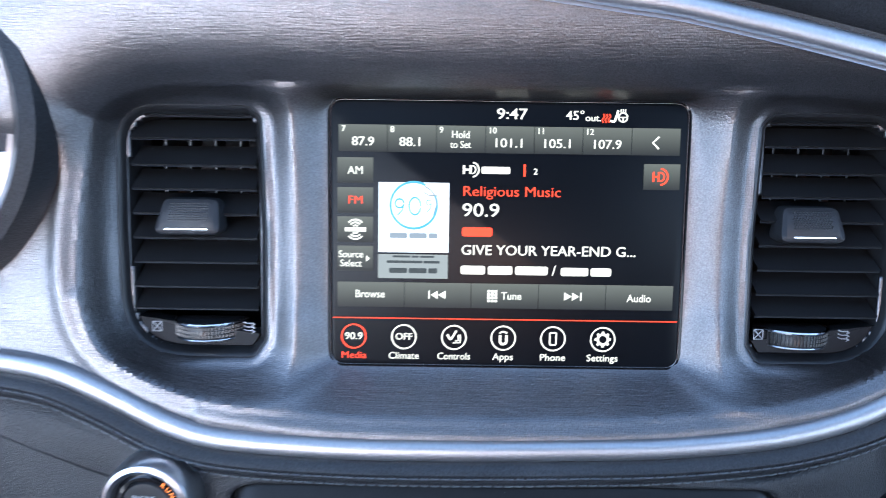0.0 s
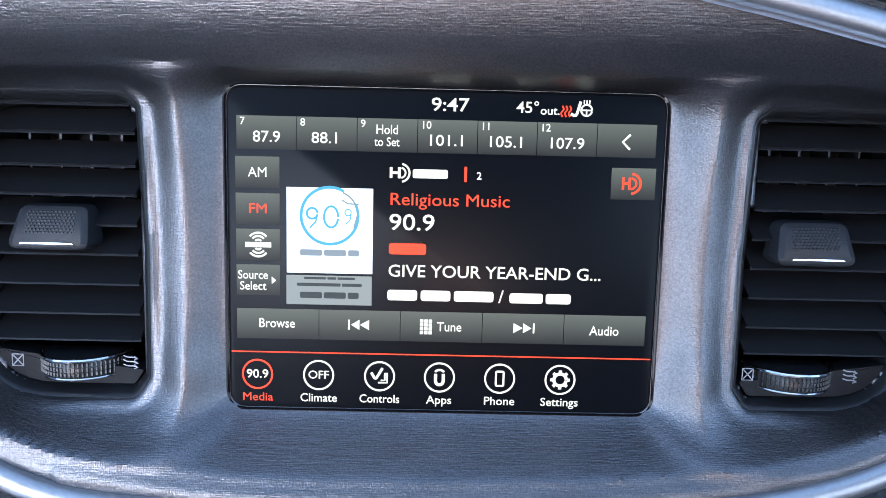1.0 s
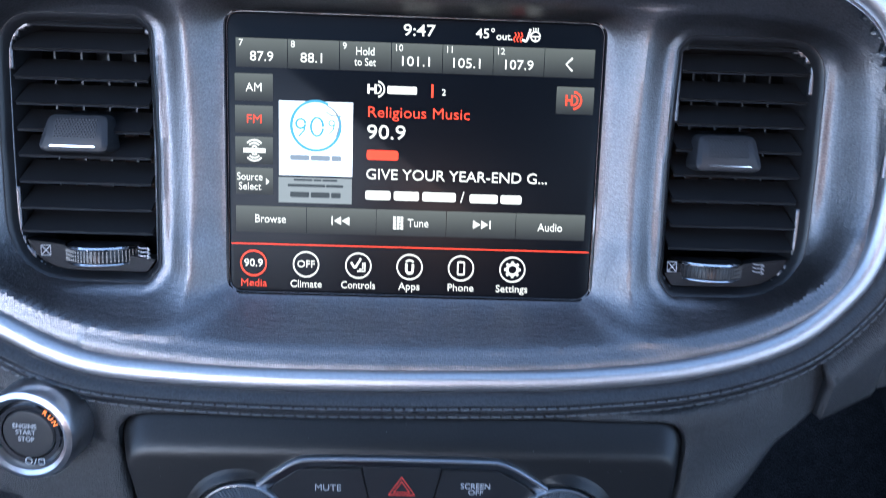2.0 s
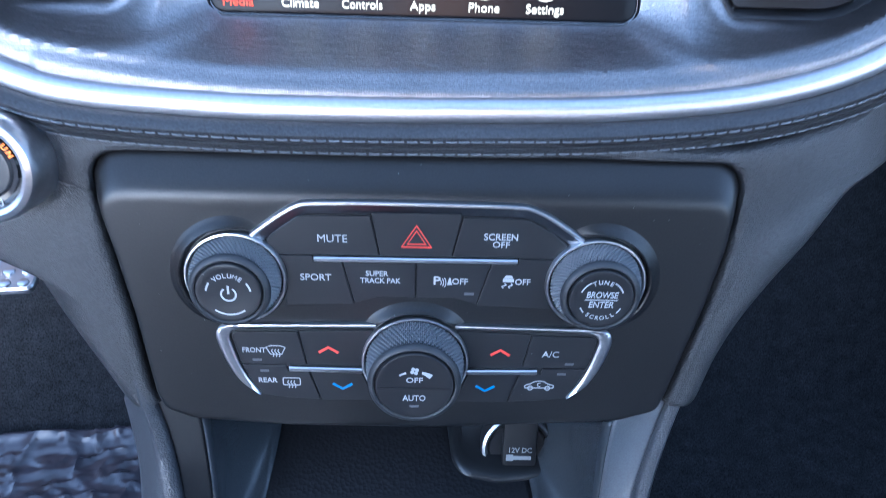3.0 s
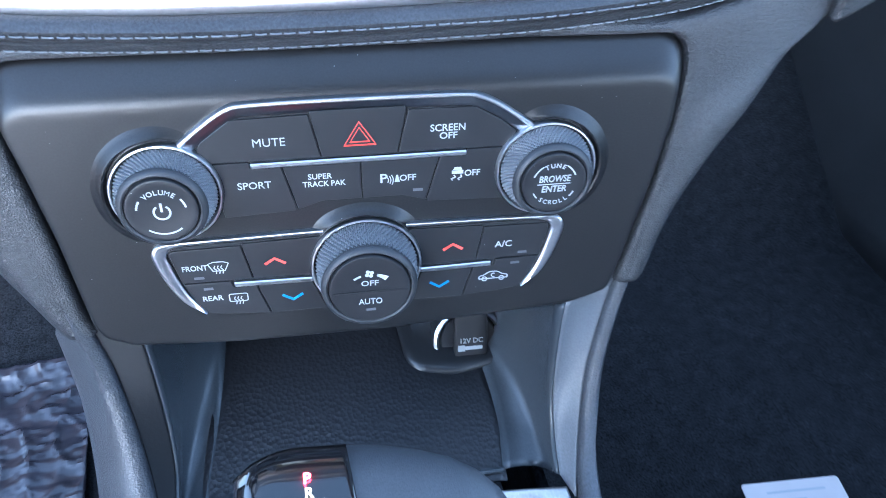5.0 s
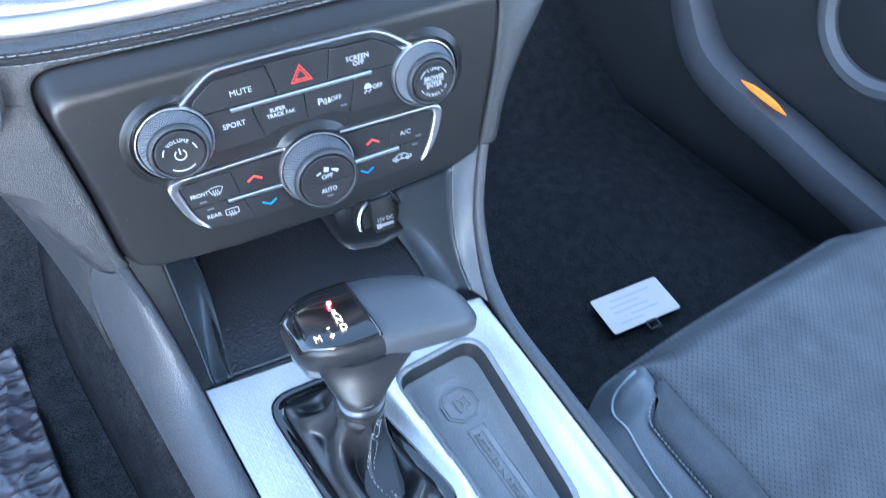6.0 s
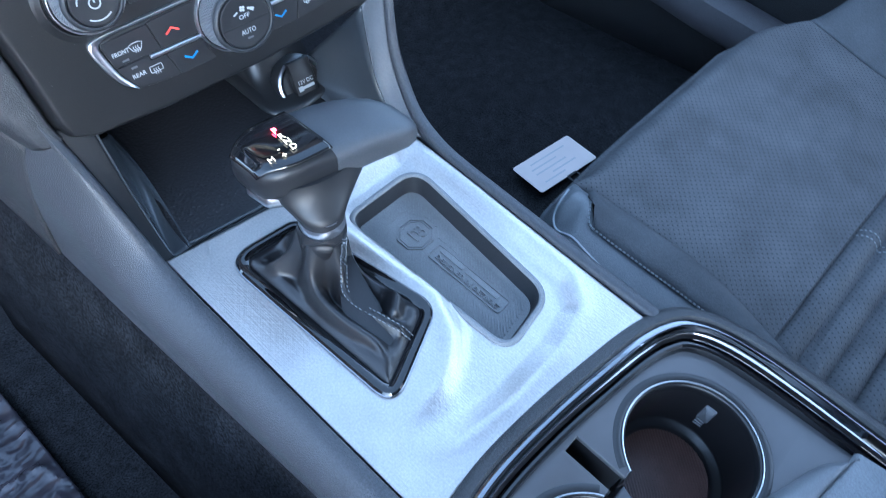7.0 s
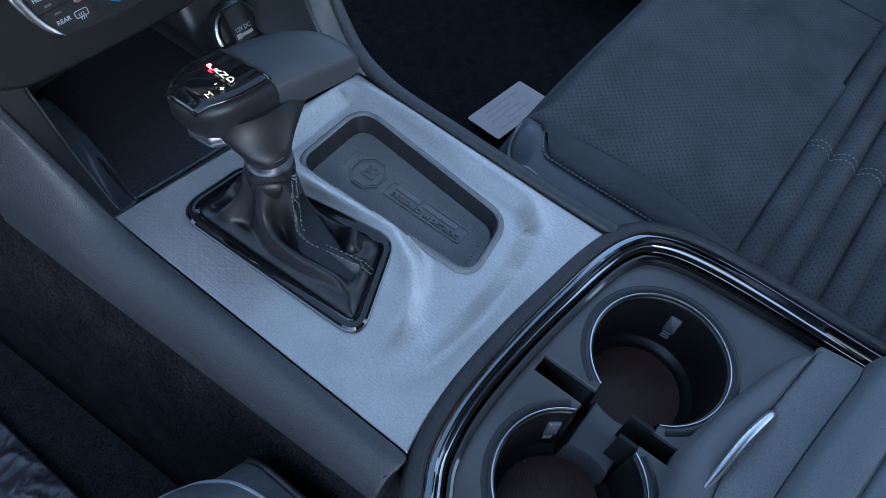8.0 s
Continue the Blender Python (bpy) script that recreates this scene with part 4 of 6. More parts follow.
def mark(body, x, y, cap, parent, weight=0.05, mat=None, z=1.03, width=None):
    return lettering(body, x, y, cap, mat or M_LEGEND, parent, z, "CENTER", weight, width=width)


def poly(points, z=1.0, bm=None):
    return slab([Vector(p) for p in points], z, 0.05, bm)


# recessed back of the button fields
BED = [(-66, 17), (-62, 25), (-50.6, 34.2), (45.4, 34.8), (58, 27.5), (64, 22), (58.8, -9.2), (26, -7.8), (17.5, -4.6), (-20, -4.6), (-29, -8), (-60, -9.4)]
part("button_bed", slab(rounded(BED, 2), -0.4, 0.5), M_DARK, cp)
part("button_bed", slab(rounded([(-84.5, -21.8), (-21, -20.6), (-21, -61), (-45, -60.6), (-73, -57)], 2), -0.4, 0.5), M_DARK, cp)
part("button_bed", slab(rounded([(18.4, -20.6), (82, -21.8), (70.6, -57), (42.4, -60.6), (18.4, -61)], 2), -0.4, 0.5), M_DARK, cp)

b = button([(-67, 16.2), (-62, 25.4), (-50.4, 33.8), (-20.8, 34.5), (-17.1, 16.2)], "black mute button")
mark("MUTE", -36.6, 23.7, 3.5, b, width=12.4)
b = button([(-20.2, 36.2, 0.8), (17.2, 36.4, 0.8), (13.2, 16.2), (-16.5, 16.2)], "black hazard light button with red triangle", 1.7)
bm = stroke([(-7.7, 20.9), (4.8, 20.9), (-1.5, 30.8)], 0.8, 1.7, 0.06, close=True)
stroke([(-5.3, 22.3), (2.4, 22.3), (-1.5, 28.4)], 0.7, 1.7, 0.06, bm, True)
part("hazard_triangle", bm, M_RED, b)
b = button([(18.0, 34.5), (44.8, 34.2), (56, 27.6), (63, 21.5), (60, 16.2), (13.8, 16.2)], "black screen off button")
mark("SCREEN", 33.8, 25.8, 3.0, b, width=14.2)
mark("OFF", 34.0, 22.3, 2.8, b, width=7.2)
part("silver_bar", stack(rounded([(-44.6, 13.4), (41.4, 13.7), (41.4, 15.9), (-44.6, 15.6)], 0.7, 3), [(0, -0.3), (0, 2.0), (0.5, 2.5)]), M_SATIN, cp, "satin silver bar")
b = button([(-60.5, 15.6), (-45.2, 15.6), (-44.9, 13.1), (-33.1, 13.1), (-28.4, -7.6), (-57.4, -8.9)], "black sport button")
mark("SPORT", -44.2, 5.2, 3.1, b, width=13.2)
b = button([(-32.5, 13.1), (-1.8, 13.1), (-1.8, -3.9), (-18, -3.9), (-27.8, -7.2)], "black track button")
mark("SUPER", -18.2, 7.5, 2.4, b, width=9.6)
mark("TRACK PAK", -16.7, 4.1, 2.4, b, width=17.2)
b = button([(-1.2, 13.1), (30.3, 13.3), (24.7, -6.8), (15.4, -3.9), (-1.2, -3.9)], "black parking sensor button")
mark("P", 7.4, 4.5, 4.0, b, 0.08, width=3.0)
bm = poly([(11.9, 2.7), (14.1, 2.7), (13.3, 6.0), (12.7, 6.0)])
for k in range(3):
    stroke(arc(7.2, 3.7, 2.2 + k * 1.0, -30, 35, 6), 0.4, 1.0, 0.05, bm)
part("sensor_symbol", bm, M_LEGEND, b)
mark("OFF", 17.4, 4.3, 2.8, b, width=6.8)
part("lamp_window", slab(rect(19.5, -2.3, 23.7, -1.0, 0.2, 2), 0.95, 0.1), M_LAMP, b)
b = button([(30.9, 13.3), (41.8, 13.3), (42.0, 15.6), (57.4, 15.6), (57.8, -8.6), (25.3, -7.4)], "black stability control button")
bm = poly([(36.2, 6.4), (40.2, 6.4), (39.5, 7.8), (36.9, 7.8)])
poly([(35.8, 4.6), (40.6, 4.6), (40.6, 6.2), (35.8, 6.2)], bm=bm)
for k in (0, 1):
    stroke(curve([(36.6 + 2.9 * k, 4.1, 0), (37.3 + 2.6 * k, 3.1, 0), (35.6 + 2.8 * k, 2.4, 0), (36.2 + 2.9 * k, 1.6, 0)], 3), 0.55, 1.0, 0.05, bm)
part("skid_symbol", bm, M_LEGEND, b)
mark("OFF", 44.4, 4.6, 2.8, b, width=6.6)


def flip(pts):
    return [(-2.6 - p[0], *p[1:]) for p in pts]


def defrost(x, y, parent, rear):
    bm = bmesh.new()
    if rear:
        stroke(rounded([(x - 3.9, y - 1.5), (x + 3.9, y - 1.5), (x + 3.9, y + 2.5), (x - 3.9, y + 2.5)], 0.9), 0.5, 1.0, 0.05, bm, True)
    else:
        stroke([(x - 2.5, y - 1.7), (x - 4.3, y + 2.0), (x - 2.0, y + 2.9), (x + 2.0, y + 2.9), (x + 4.3, y + 2.0), (x + 2.5, y - 1.7)], 0.5, 1.0, 0.05, bm, True)
    for k in (-1, 0, 1):
        stroke(curve([(x + 1.4 * k, y + 1.0, 0), (x + 1.4 * k - 0.5, y - 0.2, 0), (x + 1.4 * k + 0.4, y - 1.4, 0), (x + 1.4 * k, y - 3.2, 0)], 3), 0.45, 1.0, 0.05, bm)
    part("defrost_symbol", bm, M_LEGEND, parent)


FRONT = [(-83.0, -23.4, 2.2), (-53.6, -23.0), (-50.4, -40.4), (-59, -40.4), (-59.6, -40.0), (-79.8, -40.0)]
WARM = [(-53.0, -22.2), (-20, -21.2), (-25.0, -40.2), (-49.9, -40.3)]
REAR = [(-79.5, -40.7), (-59.8, -40.9), (-59, -43.9), (-49.5, -44.2), (-44.9, -59.7), (-60, -58.9), (-73.4, -56.8)]
COOL = [(-48.8, -44.3), (-25.5, -44.3), (-20.0, -59.8), (-44.2, -60.0)]
b = button(FRONT, "black front defrost button")
mark("FRONT", -73.6, -32.7, 2.6, b, width=10.4)
defrost(-63.8, -33.0, b, False)
part("lamp_window", slab(rect(-74.6, -38.5, -70.4, -37.2, 0.2, 2), 0.95, 0.1), M_LAMP, b)
b = button(WARM, "black temperature up button with red arrow")
part("up_arrow", stroke([(-44.6, -33.4), (-40.3, -30.6), (-35.8, -33.5)], 1.3, 1.0, 0.05), M_RED, b)
b = button(REAR, "black rear defrost button")
mark("REAR", -68.6, -49.2, 2.6, b, width=8.6)
defrost(-57.7, -50.2, b, True)
part("lamp_window", slab(rect(-71.6, -44.5, -67.6, -43.2, 0.2, 2), 0.95, 0.1), M_LAMP, b)
b = button(COOL, "black temperature down button with blue arrow")
part("down_arrow", stroke([(-38.9, -50.5), (-34.4, -53.4), (-30.0, -50.6)], 1.3, 1.0, 0.05), M_BLUE, b)
b = button(flip(FRONT), "black air conditioning button")
mark("A/C", 60.1, -32.8, 3.2, b, 0.03, width=7.8)
part("lamp_window", slab(rect(67.0, -38.5, 71.1, -37.2, 0.2, 2), 0.95, 0.1), M_LAMP, b)
b = button(flip(WARM), "black temperature up button with red arrow")
part("up_arrow", stroke([(32.7, -33.5), (37.1, -30.7), (41.5, -33.6)], 1.3, 1.0, 0.05), M_RED, b)
b = button(flip(REAR), "black recirculation button")
bm = stroke(curve([(49.6, -51.4, 0), (49.9, -49.9, 0), (52, -49.2, 0), (54.4, -47.7, 0), (58, -47.7, 0), (60.4, -49.2, 0), (62.8, -49.9, 0), (62.8, -51.4, 0)], 3), 0.5, 1.0, 0.05)
stroke([(49.6, -51.4), (62.8, -51.4)], 0.5, 1.0, 0.05, bm)
stroke(arc(52.2, -51.5, 1.1, 0, 350), 0.5, 1.0, 0.05, bm)
stroke(arc(60.2, -51.5, 1.1, 0, 350), 0.5, 1.0, 0.05, bm)
stroke(arc(56.4, -49.6, 1.0, 60, 300, 8), 0.45, 1.0, 0.05, bm)
part("recirculation_symbol", bm, M_LEGEND, b)
part("lamp_window", slab(rect(64.0, -44.1, 68.1, -42.8, 0.2, 2), 0.95, 0.1), M_LAMP, b)
b = button(flip(COOL), "black temperature down button with blue arrow")
part("down_arrow", stroke([(26.9, -50.7), (31.2, -53.6), (35.6, -50.8)], 1.3, 1.0, 0.05), M_BLUE, b)

# silver trim: a bright ridge with a wide slope down to the keys
UPPER = curve([(-70.2, 25.6, 0), (-62.5, 31.6, 0), (-55.6, 36.6, 0), (-50.1, 39.5, 0), (-44, 40.5, 0), (-18.6, 41.0, 0), (16.3, 40.9, 0), (40, 40.5, 0), (46.6, 39.3, 0), (53.8, 35.9, 0), (61, 31, 0), (68.4, 25.8, 0)], 10)
ridge = part("upper_trim", sweep(UPPER, [(-0.5, -0.4), (-0.5, 2.0), (0.0, 2.7), (0.9, 2.8), (1.5, 2.2), (1.5, -0.4)]), M_SATIN, cp, "satin silver trim line")
part("trim_slope", sweep(UPPER, [(1.4, -0.4), (1.4, 2.1), (3.4, 1.5), (5.2, 0.9), (5.6, 0.5), (5.6, -0.4)]), M_SLOPE, ridge, "dark satin slope of the trim")
TRIM_OUT = curve([(-18.8, -17.3, 0), (-45, -17.8, 0), (-70, -18.3, 0), (-81, -18.6, 0), (-86.6, -20.0, 0), (-89.3, -23.6, 0), (-88.6, -30, 0), (-86.2, -38, 0), (-83.4, -44.6, 0), (-79.4, -50.8, 0), (-72.2, -56.8, 0)], 8)
TRIM_IN = curve([(-19.0, -19.6, 0), (-45, -20.0, 0), (-68, -20.4, 0), (-77, -20.9, 0), (-81.6, -22.2, 0), (-83.6, -25.4, 0), (-82.9, -30, 0), (-81.2, -37, 0), (-79.4, -42.6, 0), (-76.8, -48.6, 0), (-71.9, -56.4, 0)], 8)
for sgn in (0, 1):
    rows = []
    for p, q in zip(TRIM_OUT, TRIM_IN):
        row = [(*p.lerp(q, f).xy, z) for f, z in ((0, -0.4), (0, 1.7), (0.1, 2.25), (0.3, 2.4), (0.75, 1.9), (0.95, 1.5), (1, 1.1), (1, -0.4))]
        rows.append([(-2.6 - x, y, z) for x, y, z in row] if sgn else row)
    part("lower_trim", loft(rows), M_SATIN, cp, "satin silver trim line")
part("silver_bar", stack(rounded([(-58.4, -43.3), (-24.5, -43.9), (-24.5, -41.4), (-58.4, -40.9)], 0.7, 3), [(0, -0.3), (0, 1.8), (0.5, 2.3)]), M_SATIN, cp, "satin silver bar")
part("silver_bar", stack(rounded([(54.6, -43.4), (21.8, -43.9), (21.8, -41.5), (54.6, -40.9)], 0.7, 3), [(0, -0.3), (0, 1.8), (0.5, 2.3)]), M_SATIN, cp, "satin silver bar")


def knob(x, y, base, rad, cap, height, label, a0, a1):
    """A knurled knob on a silver base ring, in a swelling of the panel between the angles a0 and a1."""
    k = part("knob", lathe([(cap + 0.9, height - 2.6), (cap + 1.0, height - 1.2), (cap + 1.7, height - 0.7), (cap + 2.7, height - 1.0), (cap + 3.5, height - 1.9), (cap + 3.8, height - 3.0), (cap + 3.4, height - 3.8), (rad - 1.4, 1.5)], 72, True, True), M_RUBBER, cp, label, m=mm(x, y, 0))
    n, rows, facets, tiers = 288, 26, 72, 4.5
    z0, z1 = 1.4, height - 3.4
    loops = []
    for j in range(rows + 1):
        t = j / rows
        r0 = rad + (cap + 3.2 - rad) * t ** 1.4
        ring = []
        for i in range(n):
            a, b = i / n * facets + t * tiers, i / n * facets - t * tiers
            r = r0 - 0.5 + 1.3 * min(1 - abs(2 * (a % 1) - 1), 1 - abs(2 * (b % 1) - 1))
            ring.append((r * math.cos(2 * math.pi * i / n), r * math.sin(2 * math.pi * i / n), z0 + (z1 - z0) * t))
        loops.append(ring)
    part("knurled_grip", loft(loops), M_KNOB, k, "knurled grip", smooth=False)
    part("cap", lathe([(cap + 0.5, height - 2.5), (cap + 0.45, height - 0.7), (cap + 0.1, height - 0.15), (cap - 0.6, height), (cap - 2.0, height - 0.25), (0.5, height - 0.5)], 64), M_BUTTON, k)
    part("base_ring", lathe([(base + 0.2, -0.5), (base + 0.2, 2.6), (base - 0.2, 3.3), (base - 0.8, 3.4), (base - 1.2, 2.9), (base - 1.4, -0.5)], 96), M_SATIN, k, "satin silver base ring")
    part("ring_well", lathe([(base - 1.3, 1.0), (rad - 2, 0.9)], 72, False, False), M_DARK, k)
    sec = [(base + 7.4, -0.3, 0), (base + 5.8, 0.0, 0.5), (base + 4.4, 0.0, 1.5), (base + 3.2, 0.0, 2.7), (base + 2.3, 0.0, 3.2), (base + 1.6, 0.0, 2.9), (base + 1.1, 0.0, 1.4), (base + 0.8, 0.0, -1.5)]
    out = []
    for r, z, lift in sec:
        row = []
        for i in range(61):
            a = radians(a0 + (a1 - a0) * i / 60)
            f = smooth01(min(i, 60 - i) / 16)
            row.append((r * math.cos(a), r * math.sin(a), z + lift * f - 0.35 * (1 - f)))
        out.append(row)
    part("collar", loft(out, closed=False), M_PANEL, k, "swelling of the panel round the knob")
    return k


def dots(pts, z, parent, w=0.8):
    part("legend_arc", stroke(pts, w, z, 0.05), M_LEGEND, parent)


kz = 15.3
k = knob(-77.9, 4.9, 21.4, 19.3, 13.1, kz, "black knurled volume knob", 48, 262)
for i, ch in enumerate("VOLUME"):
    a = radians(90 + 36 - 14.4 * i)
    lettering(ch, 8.6 * math.cos(a), 8.6 * math.sin(a) - 0.6, 2.05, M_LEGEND, k, kz - 0.2, weight=0.05, turn=math.degrees(a) - 90)
dots(arc(0, -0.6, 9.2, 145, 170, 6), kz - 0.3, k)
dots(arc(0, -0.6, 9.2, 10, 35, 6), kz - 0.3, k)
dots(arc(0, -0.2, 10.0, 232, 308, 12), kz - 0.3, k, 0.7)
dots(arc(0, -0.6, 3.0, 125, 415, 20), kz - 0.3, k, 0.8)
dots([(0, -0.4), (0, 3.4)], kz - 0.3, k, 0.9)
k = knob(75.6, 5.0, 21.4, 19.3, 13.1, kz, "black knurled tune knob", 132, -82)
for i, ch in enumerate("TUNE"):
    a = radians(90 + 24 - 16 * i)
    lettering(ch, 8.6 * math.cos(a), 8.6 * math.sin(a) - 0.6, 1.95, M_LEGEND, k, kz - 0.2, weight=0.05, turn=math.degrees(a) - 90)
for i, ch in enumerate("SCROLL"):
    a = radians(270 - 34 + 13.6 * i)
    lettering(ch, 9.3 * math.cos(a), 9.3 * math.sin(a) + 0.3, 1.85, M_LEGEND, k, kz - 0.2, weight=0.05, turn=math.degrees(a) + 90)
lettering("BROWSE", 0, 2.0, 2.9, M_LEGEND, k, kz - 0.2, weight=0.06, slant=0.12, width=13.2)
lettering("ENTER", 0, -2.6, 2.9, M_LEGEND, k, kz - 0.2, weight=0.06, slant=0.12, width=10.4)
dots([(-7, -0.3), (7, -0.3)], kz - 0.3, k, 0.4)
for a0, a1 in ((122, 158), (22, 58), (205, 222), (318, 335)):
    dots(arc(0, -0.2, 9.3, a0, a1, 6), kz - 0.3, k, 0.6)
kc = 20.0
k = knob(-1.3, -37.3, 24.0, 21.8, 16.6, kc, "black knurled fan knob with off and auto keys", 152, 28)
part("cap_split", slab(rect(-16, -1.6, 16, -0.8), kc - 0.6, 0.64), M_DARK, k)
lettering("OFF", 0, 3.2, 2.6, M_LEGEND, k, kc - 0.2, weight=0.05, width=7.2)
lettering("AUTO", 0, -6.4, 3.0, M_LEGEND, k, kc - 0.2, weight=0.04, width=10.0)
bm = bmesh.new()
for a in range(0, 360, 90):
    stack([Vector((1.15 * math.cos(radians(a + 30)) + p.x, 8.0 + 1.15 * math.sin(radians(a + 30)) + p.y)) for p in circle(0, 0, 0.85, 10)], [(0, kc - 0.35), (0, kc - 0.2)], bm)
stroke(arc(0, -4, 11.6, 108, 124, 6), 0.9, kc - 0.26, 0.1, bm)
sweep([Vector((p.x, p.y, kc - 0.22)) for p in arc(0, -4, 11.6, 74, 52, 8)], [(-0.5, -0.05), (0.5, -0.05), (0.5, 0.05), (-0.5, 0.05)], taper=lambda t: 1.1 + 1.2 * t, bm=bm)
part("fan_symbol", bm, M_LEGEND, k)
part("lamp_window", slab(rect(-2, -11.3, 2, -10.1, 0.2, 2), kc - 0.4, 0.25), M_LAMP, k)

# ---- engine start button ----
sb = thing("start_button", F_PANEL @ mm(-170, 53.5, 4, -4, -4, 0), "round black engine start button with silver ring", "start button")
part("ring", lathe([(22.5, -14), (22.5, 1.5), (21.2, 4.2), (19, 5.0), (17.2, 4.0), (16.2, 1.0), (16.2, -10)], 64), M_SATIN, sb, "satin silver ring")
part("well", lathe([(16.4, -10), (16.4, 1), (14.5, 2.2), (12.6, 2.0), (12.4, -10)], 64), M_GLOSS, sb)
cap = part("cap", lathe([(12.2, -8), (12.2, 1.6), (11.4, 2.6), (9.5, 2.8), (0.5, 2.2)], 64), M_BUTTON, sb)
lettering("ENGINE", -1, 4.2, 2.2, M_LEGEND, cap, 3.0, weight=0.05)
lettering("START", -1, 1.0, 2.2, M_LEGEND, cap, 2.8, weight=0.05)
lettering("STOP", -1, -2.4, 2.2, M_LEGEND, cap, 2.8, weight=0.05)
for i, ch in enumerate("RUN"):
    a = radians(52 - 13 * i)
    lettering(ch, 14.0 * math.cos(a), 14.0 * math.sin(a), 2.4, M_ORANGE_E, sb, 2.4, weight=0.06, turn=math.degrees(a) - 90)
bm = stroke(arc(-1.2, -13.6, 1.5, 0, 350), 0.5, 2.2, 0.1)
stroke([(1.2, -15.2), (2.4, -12.2)], 0.5, 2.2, 0.1, bm)
stroke(rounded([(3.4, -15), (6, -15), (6, -12.3), (3.4, -12.3)], 0.5), 0.5, 2.2, 0.1, bm, True)
part("ignition_symbol", bm, M_LEGEND, sb)


# ---- centre console ----
con = thing("center_console", F_CONSOLE, "centre console with brushed silver top plate and grained black side rails", "console")
RING = rounded([(-73.5, 105, 18), (-16, 98.5, 13), (4.5, -18.6, 18), (-66.5, -48.5, 13)], 10, 10)
RING = offset(RING, 1.8)
TRAY = rounded([(12, 76.5, 13), (81, 75.5, 17), (69, -63, 19), (18.5, -70, 12)], 9, 10)
REAR_EDGE = curve([(-103, -113, 0), (-80, -109, 0), (-55, -108, 0), (0, -111.5, 0), (59, -118.5, 0), (85, -123, 0), (103, -128, 0)], 10)


def rear_edge(x):
    for a, b in zip(REAR_EDGE, REAR_EDGE[1:]):
        if a.x <= x <= b.x:
            return a.y + (b.y - a.y) * (x - a.x) / (b.x - a.x)
    return REAR_EDGE[0].y if x < 0 else REAR_EDGE[-1].y


BASIN = rounded([(4, 100, 12), (88, 97, 14), (93, 40, 30), (89, -66, 22), (74, -86, 18), (40, -92.5, 30), (-8, -93, 40), (-52, -87, 30), (-80, -72, 12), (-72, -62, 12), (-38, -62, 24), (-14, -50, 18), (2, -38, 14), (14, -10, 14), (9, 40, 20)], 12, 6)


def plate_point(a, b):
    x = -101 + 202 * a
    y0, y1 = rear_edge(x), 131 - 33 * a
    y = y0 + (y1 - y0) * b
    d = dist(BASIN, x, y)
    deep = 6.0 * smooth01((x + 84) / 90)
    w = -deep * smooth01((d + 5) / 18)
    e = dist(RING, x, y)
    w += 0.9 * math.exp(-((d + 5) / 6) ** 2) * smooth01((-e - 1) / 9) * smooth01((x + 90) / 60)
    w -= 1.5 * smooth01((e + 1) / 3)
    return x, y, w


def plate_keep(q):
    x, y = sum(v.co.x for v in q) / 4, sum(v.co.y for v in q) / 4
    return dist(RING, x, y) < 4 and dist(TRAY, x, y) < -0.8


solid(part("top_plate", surface(plate_point, 150, 180, keep=plate_keep), M_PLATE, con, "brushed silver console top plate"), 2.5, -1)
tray = part("tray", loft([[(p.x, p.y, z) for p in offset(TRAY, d)] for d, z in ((-4.4, -7.2), (-3.8, -4.8), (-2.2, -3.7), (-0.4, -3.9), (0.6, -5.0))], False, False), M_TRAY, con, "grey rubber phone tray with an embossed badge")
# same tray as the rim; the wall's shade is put in as darker rubber
part("tray_wall", loft([[(p.x, p.y, z) for p in offset(TRAY, d)] for d, z in ((0.5, -4.9), (1.4, -8.0), (2.2, -18.0), (3.4, -20.8))], False, False), M_RUBBER, tray, "tray inner wall, darkened in colour for its shade")
part("tray_floor", loft([[(p.x, p.y, z) for p in offset(TRAY, d)] for d, z in ((3.0, -21.4), (3.6, -20.6), (5.4, -21))], False, True), M_TRAY, tray, "grey rubber tray floor")
OCT = [Vector((47 + 15 * math.cos(radians(22.5 + 45 * i)), 40.5 + 14 * math.sin(radians(22.5 + 45 * i)))) for i in range(8)]
bm = band(OCT, [(0, -21.2), (0, -19.6), (1.0, -19.6), (1.0, -21.2)])
band(offset(OCT, 2.0), [(0, -21.2), (0, -20.0), (0.7, -20.0), (0.7, -21.2)], bm)
stroke(arc(44, 40.5, 5, -90, 90, 10), 1.4, -21.1, 1.5, bm)
stroke([(44, 35.5), (44, 45.5)], 1.4, -21.1, 1.5, bm)
stroke(arc(51.5, 43, 2.5, -130, 150, 10), 1.4, -21.1, 1.5, bm)
stroke(arc(51.5, 38, 2.7, -150, 130, 10), 1.4, -21.1, 1.5, bm)
part("embossed_badge", bm, M_TRAY, tray)
part("embossed_frame", stroke(rounded([(41, -45.5), (54.5, -45.5), (53.5, 22), (40.2, 22)], 2), 0.9, -21.1, 1.4, close=True), M_TRAY, tray)
for x, words in ((51, (8, 11)),):
    y = 17.5
    for wd in words:
        h = wd * 2.75
        part("embossed_bar", slab(rect(x - 2, y - h, x + 2, y, 0.8, 2), -21.1, 1.2), M_TRAY, tray)
        y -= h + 2.5
word = lettering("DESIGNED IN DETROIT", 44.2, -13, 3.6, M_TRAY, tray, -20.1, turn=-90, width=60, weight=0.12, name="embossed_lettering")
solid(word, 0.9, -1)
bm = bmesh.new()
TRAY_FLAT = offset(TRAY, 8)
